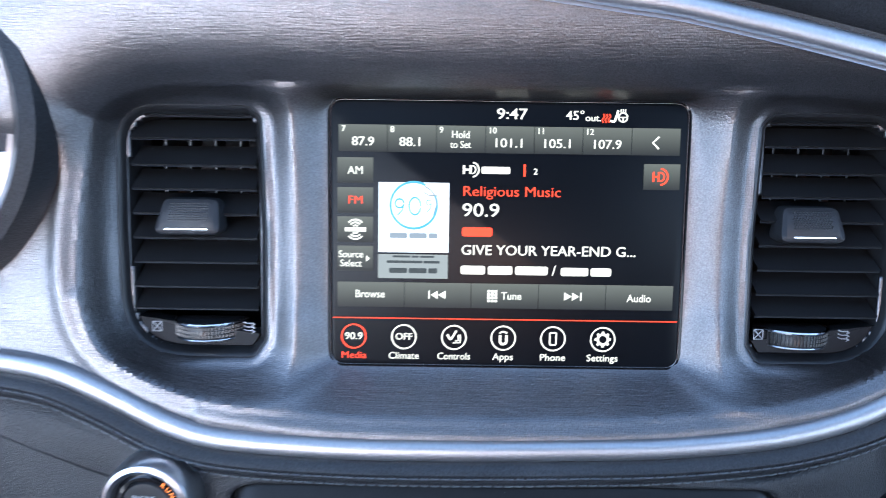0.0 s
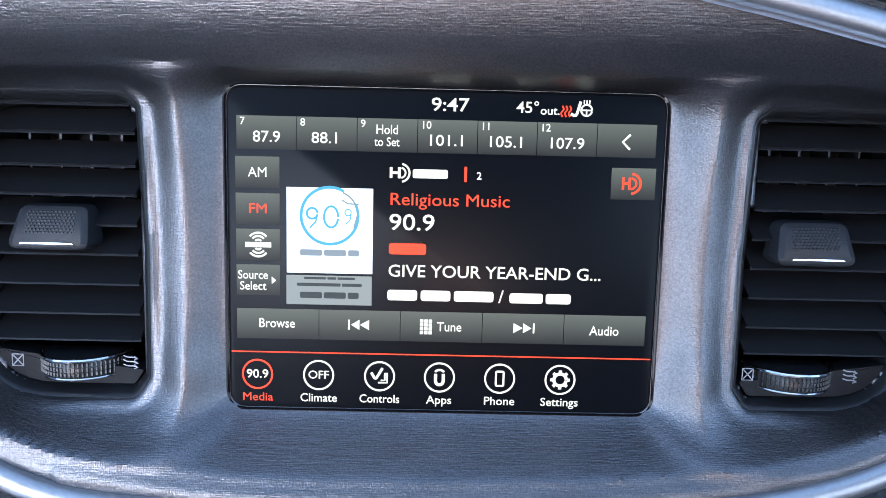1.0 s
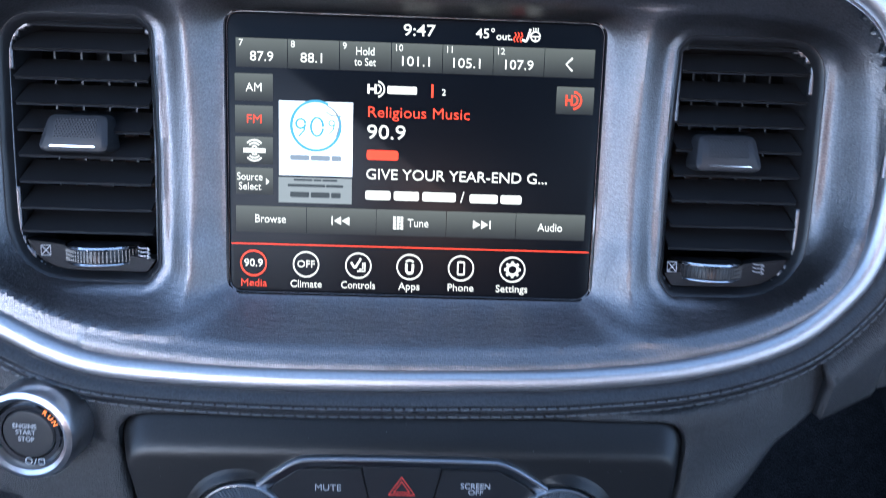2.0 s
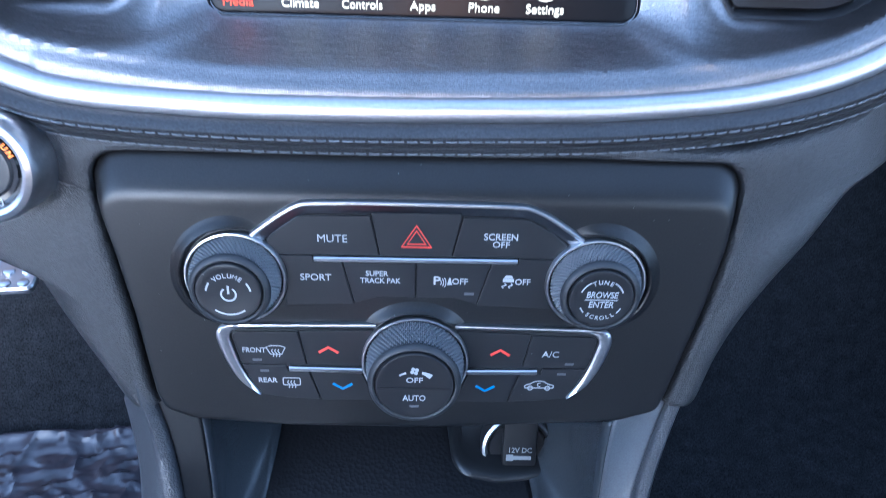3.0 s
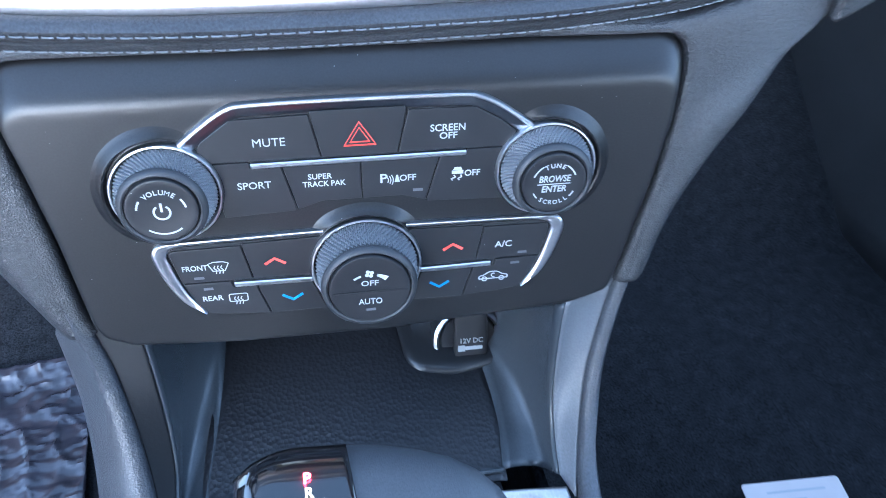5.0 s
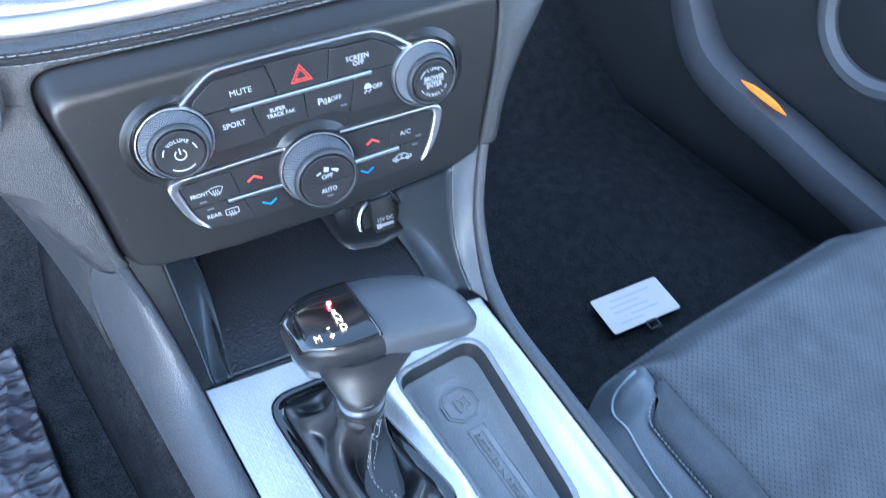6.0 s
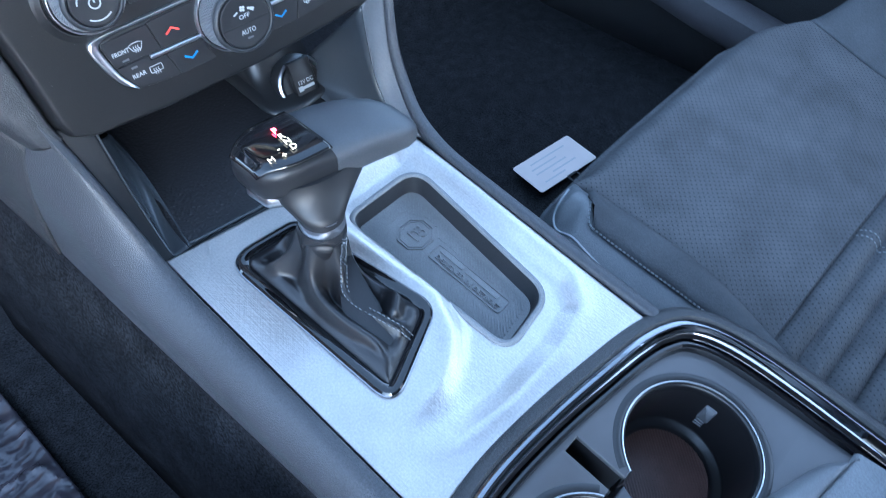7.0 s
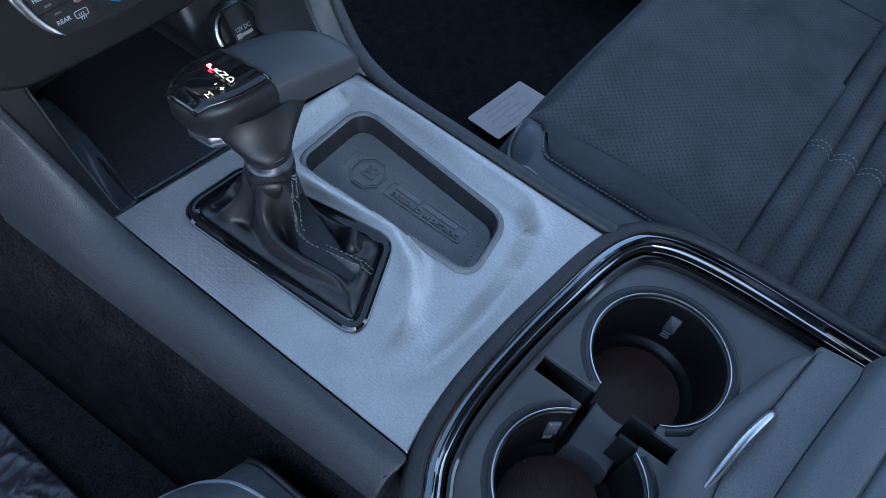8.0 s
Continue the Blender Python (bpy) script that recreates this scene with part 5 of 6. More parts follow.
for i in range(70):
    run = []
    for k in range(90):
        x, y = 15 + k * 0.7, -135 + i * 2.8 + k * 0.68
        free = dist(TRAY_FLAT, x, y) > 0 and not (38.5 < x < 56.5 and -48 < y < 60) and math.hypot(x - 47, y - 40.5) > 17
        if free:
            run.append((x, y))
        if run and (not free or k == 89):
            if len(run) > 3:
                stroke([run[0], run[-1]], 1.3, -21.05, 0.6, bm)
            run = []
tagged(part("ribbing", bm, M_TRAY, tray), kind="stuff")

def rail_foot(y):
    """How far out the driver side rail meets the carpet."""
    return 126 + 0.045 * (y + 97)


# side rails: swept from the panel's foot back along the plate
def rail(sgn):
    if sgn < 0:
        path = [(-113.5, 197, 93), (-111.5, 191.5, 80), (-108, 182, 60), (-104.4, 162, 33), (-102.4, 141, 13), (-101.9, 122, 3.4), (-102, 98, 0), (-102, 40, 0), (-102, -60, 0), (-102, -106, 0), (-102, -113, -1)]
        sec = [(0, -14), (0, -1), (0.5, 1.6), (2.2, 3.2), (6, 3.9), (11, 2.6), (17, -2.2), (24, -10), (31, -21), (36, -33), (37.5, -42), (33, -46)]
    else:
        path = [(136.5, 173, 97), (134, 169, 87), (128, 159, 64), (121, 145, 40), (115, 127, 21), (109, 108, 8.5), (105, 88, 3), (102.5, 60, 0), (102, 0, 0), (102, -60, 0), (103, -116, 0), (103, -128, -1)]
        sec = [(0, -12), (0, -1), (0.5, 1.8), (2.2, 3.4), (6, 3.8), (9.5, 2.2), (12, -3), (15, -14), (19, -30), (21, -60), (17, -64)]
    line = curve([Vector(p) for p in path], 8)
    rows = []
    k = len(line)
    for i, p in enumerate(line):
        t = (line[min(i + 1, k - 1)] - line[max(i - 1, 0)]).normalized()
        up = t.cross(Vector((1, 0, 0))).normalized()
        grow = smooth01((i / (k - 1) - 0.12) / 0.4)
        f = 0.36 + 0.64 * grow if sgn < 0 else 0.42 + 0.58 * grow
        row = [p + Vector((sgn, 0, 0)) * (6 + (a - 6) * f if a > 6 else a) + up * (b if b > -12 else -12 + (b + 12) * f) for a, b in sec]
        if sgn < 0:
            foot = Vector((-rail_foot(p.y), p.y + 0.25 * p.z, -44))
            start = row[6]
            for j, h in enumerate((0.2, 0.42, 0.65, 0.88, 1.0)):
                row[7 + j] = start.lerp(foot, h) + Vector((-7.0 * math.sin(math.pi * h ** 0.7), 0, 0))
        rows.append(row)
    return part("side_rail", loft(rows), M_RAIL, con, "grained black side rail")


rail(-1)
rail(1)


def strip(low, high, bend, n=24, m=12):
    """A wall between two lines, bowed by a vector in the middle."""
    a, b = even(curve(low, 6), n), even(curve(high, 6), n)
    bend = Vector(bend)
    return loft([[a[i].lerp(b[i], j / m) + bend * math.sin(math.pi * (j / m) ** 0.8) for i in range(n + 1)] for j in range(m + 1)], closed=False)


LEFT_TOP = [(-95.4, 132, -2.4), (-94.5, 142, 0), (-93.5, 152, 5), (-93, 163, 17), (-93, 173, 34), (-93, 184, 60), (-93.5, 191, 80)]
LEFT_EDGE = [(-102, 128, -2), (-102.4, 141, 8), (-104.0, 160, 28), (-107.6, 181, 56), (-111, 191, 78), (-112, 194, 84)]
LEFT_FOOT = [(-80, 132, -4.5), (-78, 144, -5.5), (-74, 162, -6), (-70, 182, -6.5), (-66, 205, -7), (-63.5, 228, -8), (-62, 255, -9)]
# driver side coloured near-black for its shade; passenger side is mid grey
solid(part("rail_inner_face", strip(LEFT_TOP, LEFT_EDGE, (0, 0, 0)), M_DARK, con, "inner face, its shade put into the colour"), 1.5, 0)
bin_left = part("bin_wall", strip(LEFT_FOOT, [(x + 0.8, y, z) for x, y, z in LEFT_TOP], (-5.5, 2.0, -7.0)), M_WALL, con, "smooth satin plastic bin wall")
solid(bin_left, 2, 0)
RIGHT_SEAM = [(100.5, 106, -2.0), (102, 118, 2), (103.4, 130, 9), (104.2, 141, 22), (104.6, 150, 44), (104.8, 157, 68), (105, 160, 82)]
RIGHT_EDGE = [(104, 92, 0), (109, 108, 6.0), (115, 127, 18), (121, 145, 37), (128, 159, 61), (134, 169, 84), (135, 171, 90)]
RIGHT_FOOT = [(72, 116, -4.5), (74.5, 128, -5), (77, 140, -6), (78.5, 154, -6), (79, 168, -6.5), (79, 186, -7), (78, 220, -8)]
solid(part("bin_wall", strip(RIGHT_FOOT, [(x - 0.6, y, z) for x, y, z in RIGHT_SEAM], (7.0, 4.5, -7.5)), M_WALL, con, "smooth satin plastic bin wall"), 2, 0)
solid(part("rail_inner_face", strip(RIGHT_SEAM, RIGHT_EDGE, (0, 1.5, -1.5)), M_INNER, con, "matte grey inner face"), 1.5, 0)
TO_CONSOLE = F_CONSOLE.inverted() @ F_PANEL
side_top = even([TO_CONSOLE @ ((p + Vector((3, 3, -6))) * 0.001) * 1000 for p in OUT_LEFT if p.x > -200], 20)
side_foot = even([(-rail_foot(y), y, -44) for y in (214, 300, 420)], 20)
solid(part("forward_side", loft([[p.lerp(q, j / 8) + Vector((-5 * math.sin(math.pi * j / 8), 0, 0)) for p, q in zip(side_top, side_foot)] for j in range(9)], closed=False), M_VINYL, con, "vinyl console side under the dashboard"), 3, 0)
# carpeted flanks under the rails
for sgn in (-1, 1):
    rows = [[Vector((sgn * ((rail_foot(y) - 5 if sgn < 0 else 112) + d), y, w)) for y in range(-420, 420, 30)] for d, w in ((-16, -30), (-15, -44), (-12, -56), (-4, -76), (12, -120), (26, -190), (36, -260), (42, -345))]
    solid(part("carpet_flank", loft(rows, closed=False), M_FLANK, con, "black carpeted console flank"), 5, 1)

# storage bin below the control panel
def bin_floor(a, b):
    y = 128 + 135 * b
    x0 = -82 + 20 * smooth01((y - 132) / 118)
    x1 = 71.5 + 7.5 * smooth01((y - 116) / 50)
    return x0 + (x1 - x0) * a, y - 18 * a * (1 - b), -5.6 - 3.5 * b + (0.7 if y < 129 else 0)


solid(part("bin_floor", surface(bin_floor, 40, 40), M_BIN, con, "black ribbed bin mat"), 2, 0)
part("bin_lip", sweep(curve([(-80, 133.5, -3.6), (-40, 127.5, -3.6), (0, 122.5, -3.6), (40, 118.5, -3.6), (72, 115.5, -3.6)], 6), oval(1.6, 2.0, 8)), M_WALL, con, "rounded front lip of the bin")
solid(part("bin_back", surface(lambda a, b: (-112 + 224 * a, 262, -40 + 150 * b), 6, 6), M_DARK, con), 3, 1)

# ---- 12 volt socket ----
so = thing("power_socket", F_CONSOLE @ mm(75, 201, -3, 58, 0, -6) @ Matrix.Diagonal((1.12, 1.12, 1.12, 1)), "round black power socket with hinged cap", "power socket")
rows = []
for z, x0, y0 in ((-12, 36, 177), (-5.8, 36, 177), (-4.2, 36.8, 178), (-3.0, 38.6, 180), (-2.6, 41.5, 184), (-2.0, 43.5, 192), (2, 44.5, 205), (10, 45, 213), (26, 46, 224), (48, 47, 238)):
    rows.append([(p.x, p.y, z) for p in rounded([(x0, 266, 0), (x0, y0 + 8, 26), (x0 + 26, y0, 22), (96, y0 + 2, 0), (96, 266, 0)], 10, 8)])
housing = part("housing", loft(rows, False, True), M_SLAT, so, "rounded black housing")
housing.matrix_world = F_CONSOLE
part("rim", lathe([(19.2, -6), (19.2, 5), (18.4, 7.4), (17.0, 8.2), (15.6, 6.6), (15.4, -4)], 56), M_SATIN, so, "grey metallic rim")
cap = part("cap", lathe([(15.3, -3), (15.3, 5.5), (14.2, 7.2), (0.5, 7.6)], 56), M_BUTTON, so)
part("grip_bar", stack([Vector(p) for p in ((-8.2, -16.6), (-3, -18.2), (3, -18.4), (9.4, -16.4), (9.4, 17), (-8.2, 17))], [(0, 4), (0, 10.6), (0.5, 11.6), (1.6, 12.0)]), M_BUTTON, cap)
lettering("12V DC", 0.6, 1.5, 2.8, M_LEGEND, cap, 12.1, weight=0.06, wide=0.95)
bm = slab(rect(-6.4, -4.4, -2.6, -0.9, 0.4, 2), 12.0)
slab(rect(-2.7, -3.7, 6.6, -1.6, 0.5, 2), 12.0, bm=bm)
part("key_symbol", bm, M_LEGEND, cap)

# ---- gear shifter ----
gs = thing("gear_shifter", F_CONSOLE, "automatic gear shifter with black leather boot and lit display", "gear shifter")
part("boot_ring", band(RING, [(-1.5, -10), (-1.5, 2.2), (-0.2, 3.6), (2.2, 3.8), (5.5, 3.0), (7.2, 1.5), (7.6, -10)]), M_GLOSS, gs, "gloss black boot ring")
part("ring_edge", band(RING, [(-2.2, 0), (-2.2, 1.7), (-1.3, 2.3), (-1.0, 1.2), (-1.2, 0)]), M_SLOPE, gs, "thin dark metal edge")
NECK = Vector((-29.5, 55, 0))
base_loop = offset(RING, 6.4)
BOOT_LOOP = even([Vector((p.x, p.y)) for p in base_loop] + [Vector((base_loop[0].x, base_loop[0].y))], 217)[:-1]


def fold(line, per=6):
    """A crest of the boot: its points with their widths on either side."""
    pts = [Vector(p[:3]) for p in line]
    return curve(pts, per), line[0][3], line[0][4]


# each crest: place and height along it, then how fast it falls off to its left and right
FOLDS = [
    fold([(-47, 50, 27, 5.5, 8), (-51, 40, 20), (-52.5, 28, 16), (-51.5, 14, 14.5), (-49, 0, 14), (-47, -12, 12), (-49, -24, 7)]),
    fold([(-30, 41, 34, 7, 6.5), (-33, 33, 24), (-37.5, 27, 18.5), (-38, 14, 15.5), (-34, 0, 14.5), (-29, -13, 12), (-23, -24, 6)]),
    fold([(-14, 42, 34, 8, 7), (-8, 26, 27), (-7, 14, 21), (-12, 4, 17), (-22, -4, 14)]),
    fold([(-43, 66, 28, 6, 6), (-52, 72, 19), (-60, 79, 9)]),
    fold([(-16, 66, 34, 7, 7), (-9, 76, 20), (-12, 86, 8)]),
    fold([(-30, 72, 32, 7, 7), (-34, 84, 16), (-44, 93, 7)]),
]


def boot_height(x, y):
    e = max(0.0, dist(base_loop, x, y))
    roll = 1.2 + 6.0 * (1 - math.exp(-e / 4.0)) - 5.5 * smooth01((e - 6) / 9)
    soft = math.exp(roll / 1.9)
    for crest, wl2, wr in FOLDS:
        best, at, sgn2 = 1e9, None, 1
        for a, b in zip(crest, crest[1:]):
            dx, dy = b.x - a.x, b.y - a.y
            q = dx * dx + dy * dy
            k = max(0, min(1, ((x - a.x) * dx + (y - a.y) * dy) / q))
            d = math.hypot(x - a.x - dx * k, y - a.y - dy * k)
            if d < best:
                best, at = d, a.z + (b.z - a.z) * k
                sgn2 = dx * (y - a.y) - dy * (x - a.x)
        wide = wl2 if sgn2 < 0 else wr
        soft += math.exp(at * math.exp(-(best / wide) ** 2) * smooth01(e / 7) / 1.9) - 1
    r = math.hypot(x - NECK.x, y - NECK.y)
    h = 1.9 * math.log(soft) + 30 * math.exp(-(max(0, r - 15.5) / 3.2))
    return h + 0.9 * noise.noise((x * 0.07, y * 0.05, 3.0)) * smooth01(e / 6)


loops = []
ROWS, LOW = 74, 46
joint = []
for j in range(ROWS + 1):
    row = []
    for i, p in enumerate(BOOT_LOOP):
        d = Vector((p.x - NECK.x, p.y - NECK.y))
        ang, far = math.atan2(d.y, d.x), d.length
        if j <= LOW:
            u = j / LOW
            r = far + (16.2 - far) * u ** 0.85
            x, y = NECK.x + r * math.cos(ang), NECK.y + r * math.sin(ang)
            w = boot_height(x, y)
            if j == LOW:
                joint.append(w)
        else:
            v = (j - LOW) / (ROWS - LOW)
            w = min(joint[i], 50) + (57 - min(joint[i], 50)) * v
            env = math.sin(math.pi * min(1, 0.15 + 0.85 * v)) ** 0.6
            r = 16.2 - 1.4 * v
            r += 2.0 * noise.noise((math.cos(ang) * 1.2, math.sin(ang) * 1.2, w * 0.05)) * env * smooth01(v * 4)
            front = math.exp(-((math.degrees(ang) + 140) / 50) ** 2)
            r -= 1.7 * front * math.exp(-((w - 46 - 5 * math.sin(ang * 2)) / 2.2) ** 2) * smooth01(v * 4)
            r += 1.1 * front * math.exp(-((w - 50.5 - 5 * math.sin(ang * 2)) / 3.0) ** 2) * smooth01(v * 4)
            x, y = NECK.x + r * math.cos(ang), NECK.y + r * math.sin(ang)
        row.append((x, y, w))
    loops.append(row)
for _ in range(3):
    for j in range(1, ROWS):
        if LOW - 8 < j < LOW + 9:
            loops[j] = [tuple((Vector(a) + Vector(b) * 2 + Vector(c)) / 4) for a, b, c in zip(loops[j - 1], loops[j], loops[j + 1])]
part("boot", loft(loops, True, True), M_BOOT, gs, "creased black leather boot")


skin = [v for row in loops[:LOW + 4] for v in row if v[0] > -45 and v[1] < 45]
for side in (-1.9, 1.9):
    seam = curve([(-27.5, 36.8, 54), (-28.5, 36.6, 46)] + [(x, y, 0) for x, y in ((-30, 35.5), (-33, 32), (-37, 27.5), (-38.5, 22), (-38, 14), (-34.5, 1), (-30.5, -12), (-25, -24))], 12)
    path = []
    for k, p in enumerate(seam):
        way = seam[min(k + 1, len(seam) - 1)] - seam[max(k - 1, 0)]
        across = Vector((way.y, -way.x, 0))
        across = across.normalized() * side if across.length > 0.3 * way.length else Vector((side, 0, 0))
        q = p + across
        if k > 12:
            q.z = max(v[2] for v in sorted(skin, key=lambda v: (v[0] - q.x) ** 2 + (v[1] - q.y) ** 2)[:4]) + 0.5
        path.append(q)
    stitches("boot_stitching", path[::2], gs, 2.4, 1.1, 0.4, (0, -0.7, 0.7))
part("collar", lathe([(14.2, 0), (14.6, 3), (14.2, 8), (13.4, 10), (13, 14)], 40), M_SATIN, gs, "grey satin collar", m=mm(-29.5, 55, 55))


def knob_section(x, cy, cz, hy, hz, n=48, e=3.0):
    out = []
    for i in range(n):
        a = 2 * math.pi * i / n
        c, s = math.cos(a), math.sin(a)
        out.append((x, cy + hy * math.copysign(abs(c) ** (2 / e), c), cz + hz * math.copysign(abs(s) ** (2 / e), s) - (0.12 * hy * c if s > 0 else 0)))
    return out


HEAD = [(-57.5, 89.5, 89, 5, 4), (-56.5, 89.5, 89.3, 11, 8), (-53.5, 89, 89.6, 16, 12), (-48, 88.3, 90, 20, 14.4), (-40, 87.2, 90.3, 22.8, 15.4), (-28, 85.6, 90, 24.5, 15.9), (-13, 83, 89.2, 25.2, 16)]
GRIP = [(-13, 83, 89.8, 25.7, 15.6), (0, 80, 89.8, 26, 15), (14, 76, 89.5, 25.2, 14.4), (27, 71.6, 88.5, 23.6, 13.4), (37, 67.2, 87, 20.8, 12), (43.5, 63.8, 85.6, 16.5, 9.8), (47.2, 61.8, 84.6, 10.5, 6.6), (48.4, 61, 84.2, 4, 3)]
hd = part("knob", loft([knob_section(*r) for r in HEAD]), M_BUTTON, gs, "black shifter head")
part("leather_grip", loft([knob_section(*r) for r in GRIP]), M_GRIP, gs, "smooth black leather grip")
necks = [(64, 14.2, 13.6, -29.5, 55), (67, 15, 14.6, -29.2, 56), (70, 17.5, 16.6, -28, 59), (73, 21.5, 19, -25, 63.5), (76, 27, 21, -20.5, 68.5), (80, 33, 22.6, -15.5, 73), (84, 37.5, 23.4, -11, 76.5), (90, 39, 22, -10, 78)]
part("neck", loft([[(cx + rx * math.cos(2 * math.pi * i / 40), cy + ry * math.sin(2 * math.pi * i / 40), z) for i in range(40)] for z, rx, ry, cx, cy in necks]), M_BUTTON, gs, "black shifter neck")
part("release_button", stack(rounded([(-56.5, 92), (-54, 74), (-40, 64), (-34, 72), (-48, 92)], 5), [(2, 71), (0, 74), (0, 79), (2, 82)]), M_SATIN, gs, "grey release trigger")
def display_point(a, b):
    x = -56 + 43.0 * a
    cy = 89.3 - 6.2 * a
    hy = 14 + 10.5 * math.sin(min(1, a * 1.7) * math.pi / 2)
    v = -0.86 + 1.72 * b
    top = 103.5 + 2.6 * math.sin(min(1, a * 2.2) * math.pi / 2) - 0.8 * a
    return x, cy + hy * v, top - 3.2 * abs(v) ** 5 - 0.12 * hy * v - 5.0 * max(0, 0.16 - a) / 0.16 * 0.8


disp = surface(display_point, 18, 18)
dp = solid(part("display", disp, M_GLOSS, hd, "gloss black gear display"), 1.2, 1)
for ch, x, y, mt in (("P", -29.5, 92.5, M_GEARRED_E), ("R", -29.6, 86.6, M_WHITE_E), ("N", -29.8, 81.2, M_WHITE_E), ("D", -30, 75.6, M_WHITE_E), ("M", -45.6, 76, M_WHITE_E), ("+", -38, 73.8, M_WHITE_E), ("-", -37.5, 80, M_WHITE_E)):
    lettering(ch, x, y, 3.9, mt, dp, 108.6 - 0.12 * (y - 84), weight=0.1, turn=-6)

# ---- cup holder ----
ch = thing("cup_holder", F_CONSOLE, "double cup holder in a gloss black frame", "cup holder")
CUP_EDGE = curve([(-152, -420, -8), (-148, -300, -4), (-141, -200, 0), (-128, -152, 0), (-104, -131, 0), (-80, -122.5, 0), (-48, -119, 0), (0, -121, 0), (45, -126, 0), (80, -131, 0), (104, -138, 0), (121, -150, 0), (132, -175, 0), (137, -220, 0), (141, -300, -3), (146, -420, -8)], 8)
part("leather_edge", sweep(CUP_EDGE, [(-15.5, -12), (-14.5, -2), (-12, 1.6), (-8, 3.8), (-4.6, 3.8), (-2.8, 1.6), (-2.6, -12)]), M_VINYL, ch, "grained black edge")
part("gloss_frame", sweep(CUP_EDGE, [(-3.2, -10), (-3.2, 1.0), (-2.9, 1.8), (-2.4, 2.2), (-0.6, 2.95), (1.2, 3.6), (2.0, 3.8), (2.9, 3.4), (3.6, 1.0), (4.4, -2.6), (6.0, -4.2), (8.4, -4.6), (9.2, -6), (9.4, -14)]), M_PIANO, ch, "glossy black chrome frame")
part("inner_ledge", sweep(CUP_EDGE, [(9.4, -16), (9.6, -7), (10.6, -5.4), (12.4, -5.2), (14.2, -6.4), (15.0, -9), (15.4, -16)]), M_GLOSS, ch, "gloss black inner ledge")
C1, C2 = Vector((53, -199)), Vector((-53, -196))


hole = []
for k in range(41):
    a = radians(152.8 - 305.6 * k / 40)
    hole.append((C1.x + 46 * math.cos(a), C1.y + 46 * math.sin(a)))
hole += [(6.5, C1.y - 21), (6.5, -245), (-6.5, -245), (-6.5, C2.y - 21)]
for k in range(41):
    a = radians(-27.2 - 305.6 * k / 40)
    hole.append((C2.x + 46 * math.cos(a), C2.y + 46 * math.sin(a)))
hole += [(-6.5, C2.y + 21), (-6.5, -140), (6.5, -140), (6.5, C1.y + 21)]
rim_outline = [(p.x, p.y) for p in offset([Vector((p.x, p.y)) for p in CUP_EDGE], 8)]
part("well_plate", plate2d([rim_outline, hole], -14.5, 3, 1.0), M_CUP, ch, "dark glossy plastic well plate")
for c, gap in ((C1, 180), (C2, 0)):
    cup = part("cup", bmesh.new(), M_WELL, ch, "cup well, its shade put into a black colour", m=mm(c.x, c.y, 0))
    prof = [(46.3, -15), (45.6, -13.6), (45.2, -14.5), (44.6, -20), (42.6, -62), (41, -66), (37, -67.5), (36.4, -71), (34.5, -74)]
    arc0 = 27.5
    n = 84
    rows = []
    for r, z in prof:
        rows.append([(r * math.cos(radians(gap + arc0 + (360 - 2 * arc0) * i / n)), r * math.sin(radians(gap + arc0 + (360 - 2 * arc0) * i / n)), z) for i in range(n + 1)])
    bm = loft(rows, closed=False)
    bmesh.ops.scale(bm, vec=(0.001,) * 3, verts=bm.verts)
    bm.to_mesh(cup.data)
    bm.free()
    cup.data.polygons.foreach_set("use_smooth", [True] * len(cup.data.polygons))
    solid(cup, 1.6, 1)
    rim = [Vector((46.0 * math.cos(radians(gap + arc0 + (360 - 2 * arc0) * i / n)), 46.0 * math.sin(radians(gap + arc0 + (360 - 2 * arc0) * i / n)), -11.6)) for i in range(n + 1)]
    collar = []
    for r, z in ((46.8, -13.4), (46.9, -12.0), (47.8, -11.5), (51.2, -11.5), (52.4, -12.0), (53.0, -13.4)):
        collar.append([(r * math.cos(radians(gap + arc0 + 4 + (352 - 2 * arc0) * i / n)), r * math.sin(radians(gap + arc0 + 4 + (352 - 2 * arc0) * i / n)), z) for i in range(n + 1)])
    part("cup_collar", loft(collar, closed=False), M_SLAT, cup, "raised collar of the cup")
    part("rim_line", sweep(rim, oval(0.6, 0.5, 8)), M_SATIN, cup, "bright rim line")
    part("cup_mat", lathe([(36.2, -76), (36.2, -72.6), (35, -71.8), (0.5, -71.8)], 64), M_MATBROWN, cup, "brown-black ribbed rubber mat")
    bm = bmesh.new()
    for k in range(-16, 17):
        q = k * 2.1
        half = math.sqrt(34.4 ** 2 - q * q)
        ca, sa = math.cos(radians(51)), math.sin(radians(51))
        stroke([(q * sa - half * ca, -q * ca - half * sa), (q * sa + half * ca, -q * ca + half * sa)], 1.0, -71.85, 0.5, bm)
    tagged(part("mat_ribs", bm, M_MATBROWN, cup), kind="stuff")
    turn = 5 if gap == 180 else 40
    at = mm(0, 0, 0, 0, 0, turn) @ mm(43.6, 0, -36, 0, -87, 0)
    tab = part("spring_tab", stack(rect(-9, -4.2, 9, 4.2, 1.2), [(0, -2), (0, 2.4), (0.5, 3.2), (1.2, 3.6)]), M_KNOB, cup, m=at)
    for k in range(3):
        part("rib", stack(rect(-12.6 - 3 * k, -3.2, -11 - 3 * k, 3.2, 0.6), [(0, -2), (0, 1.6), (0.5, 2.2)]), M_KNOB, cup, m=at)
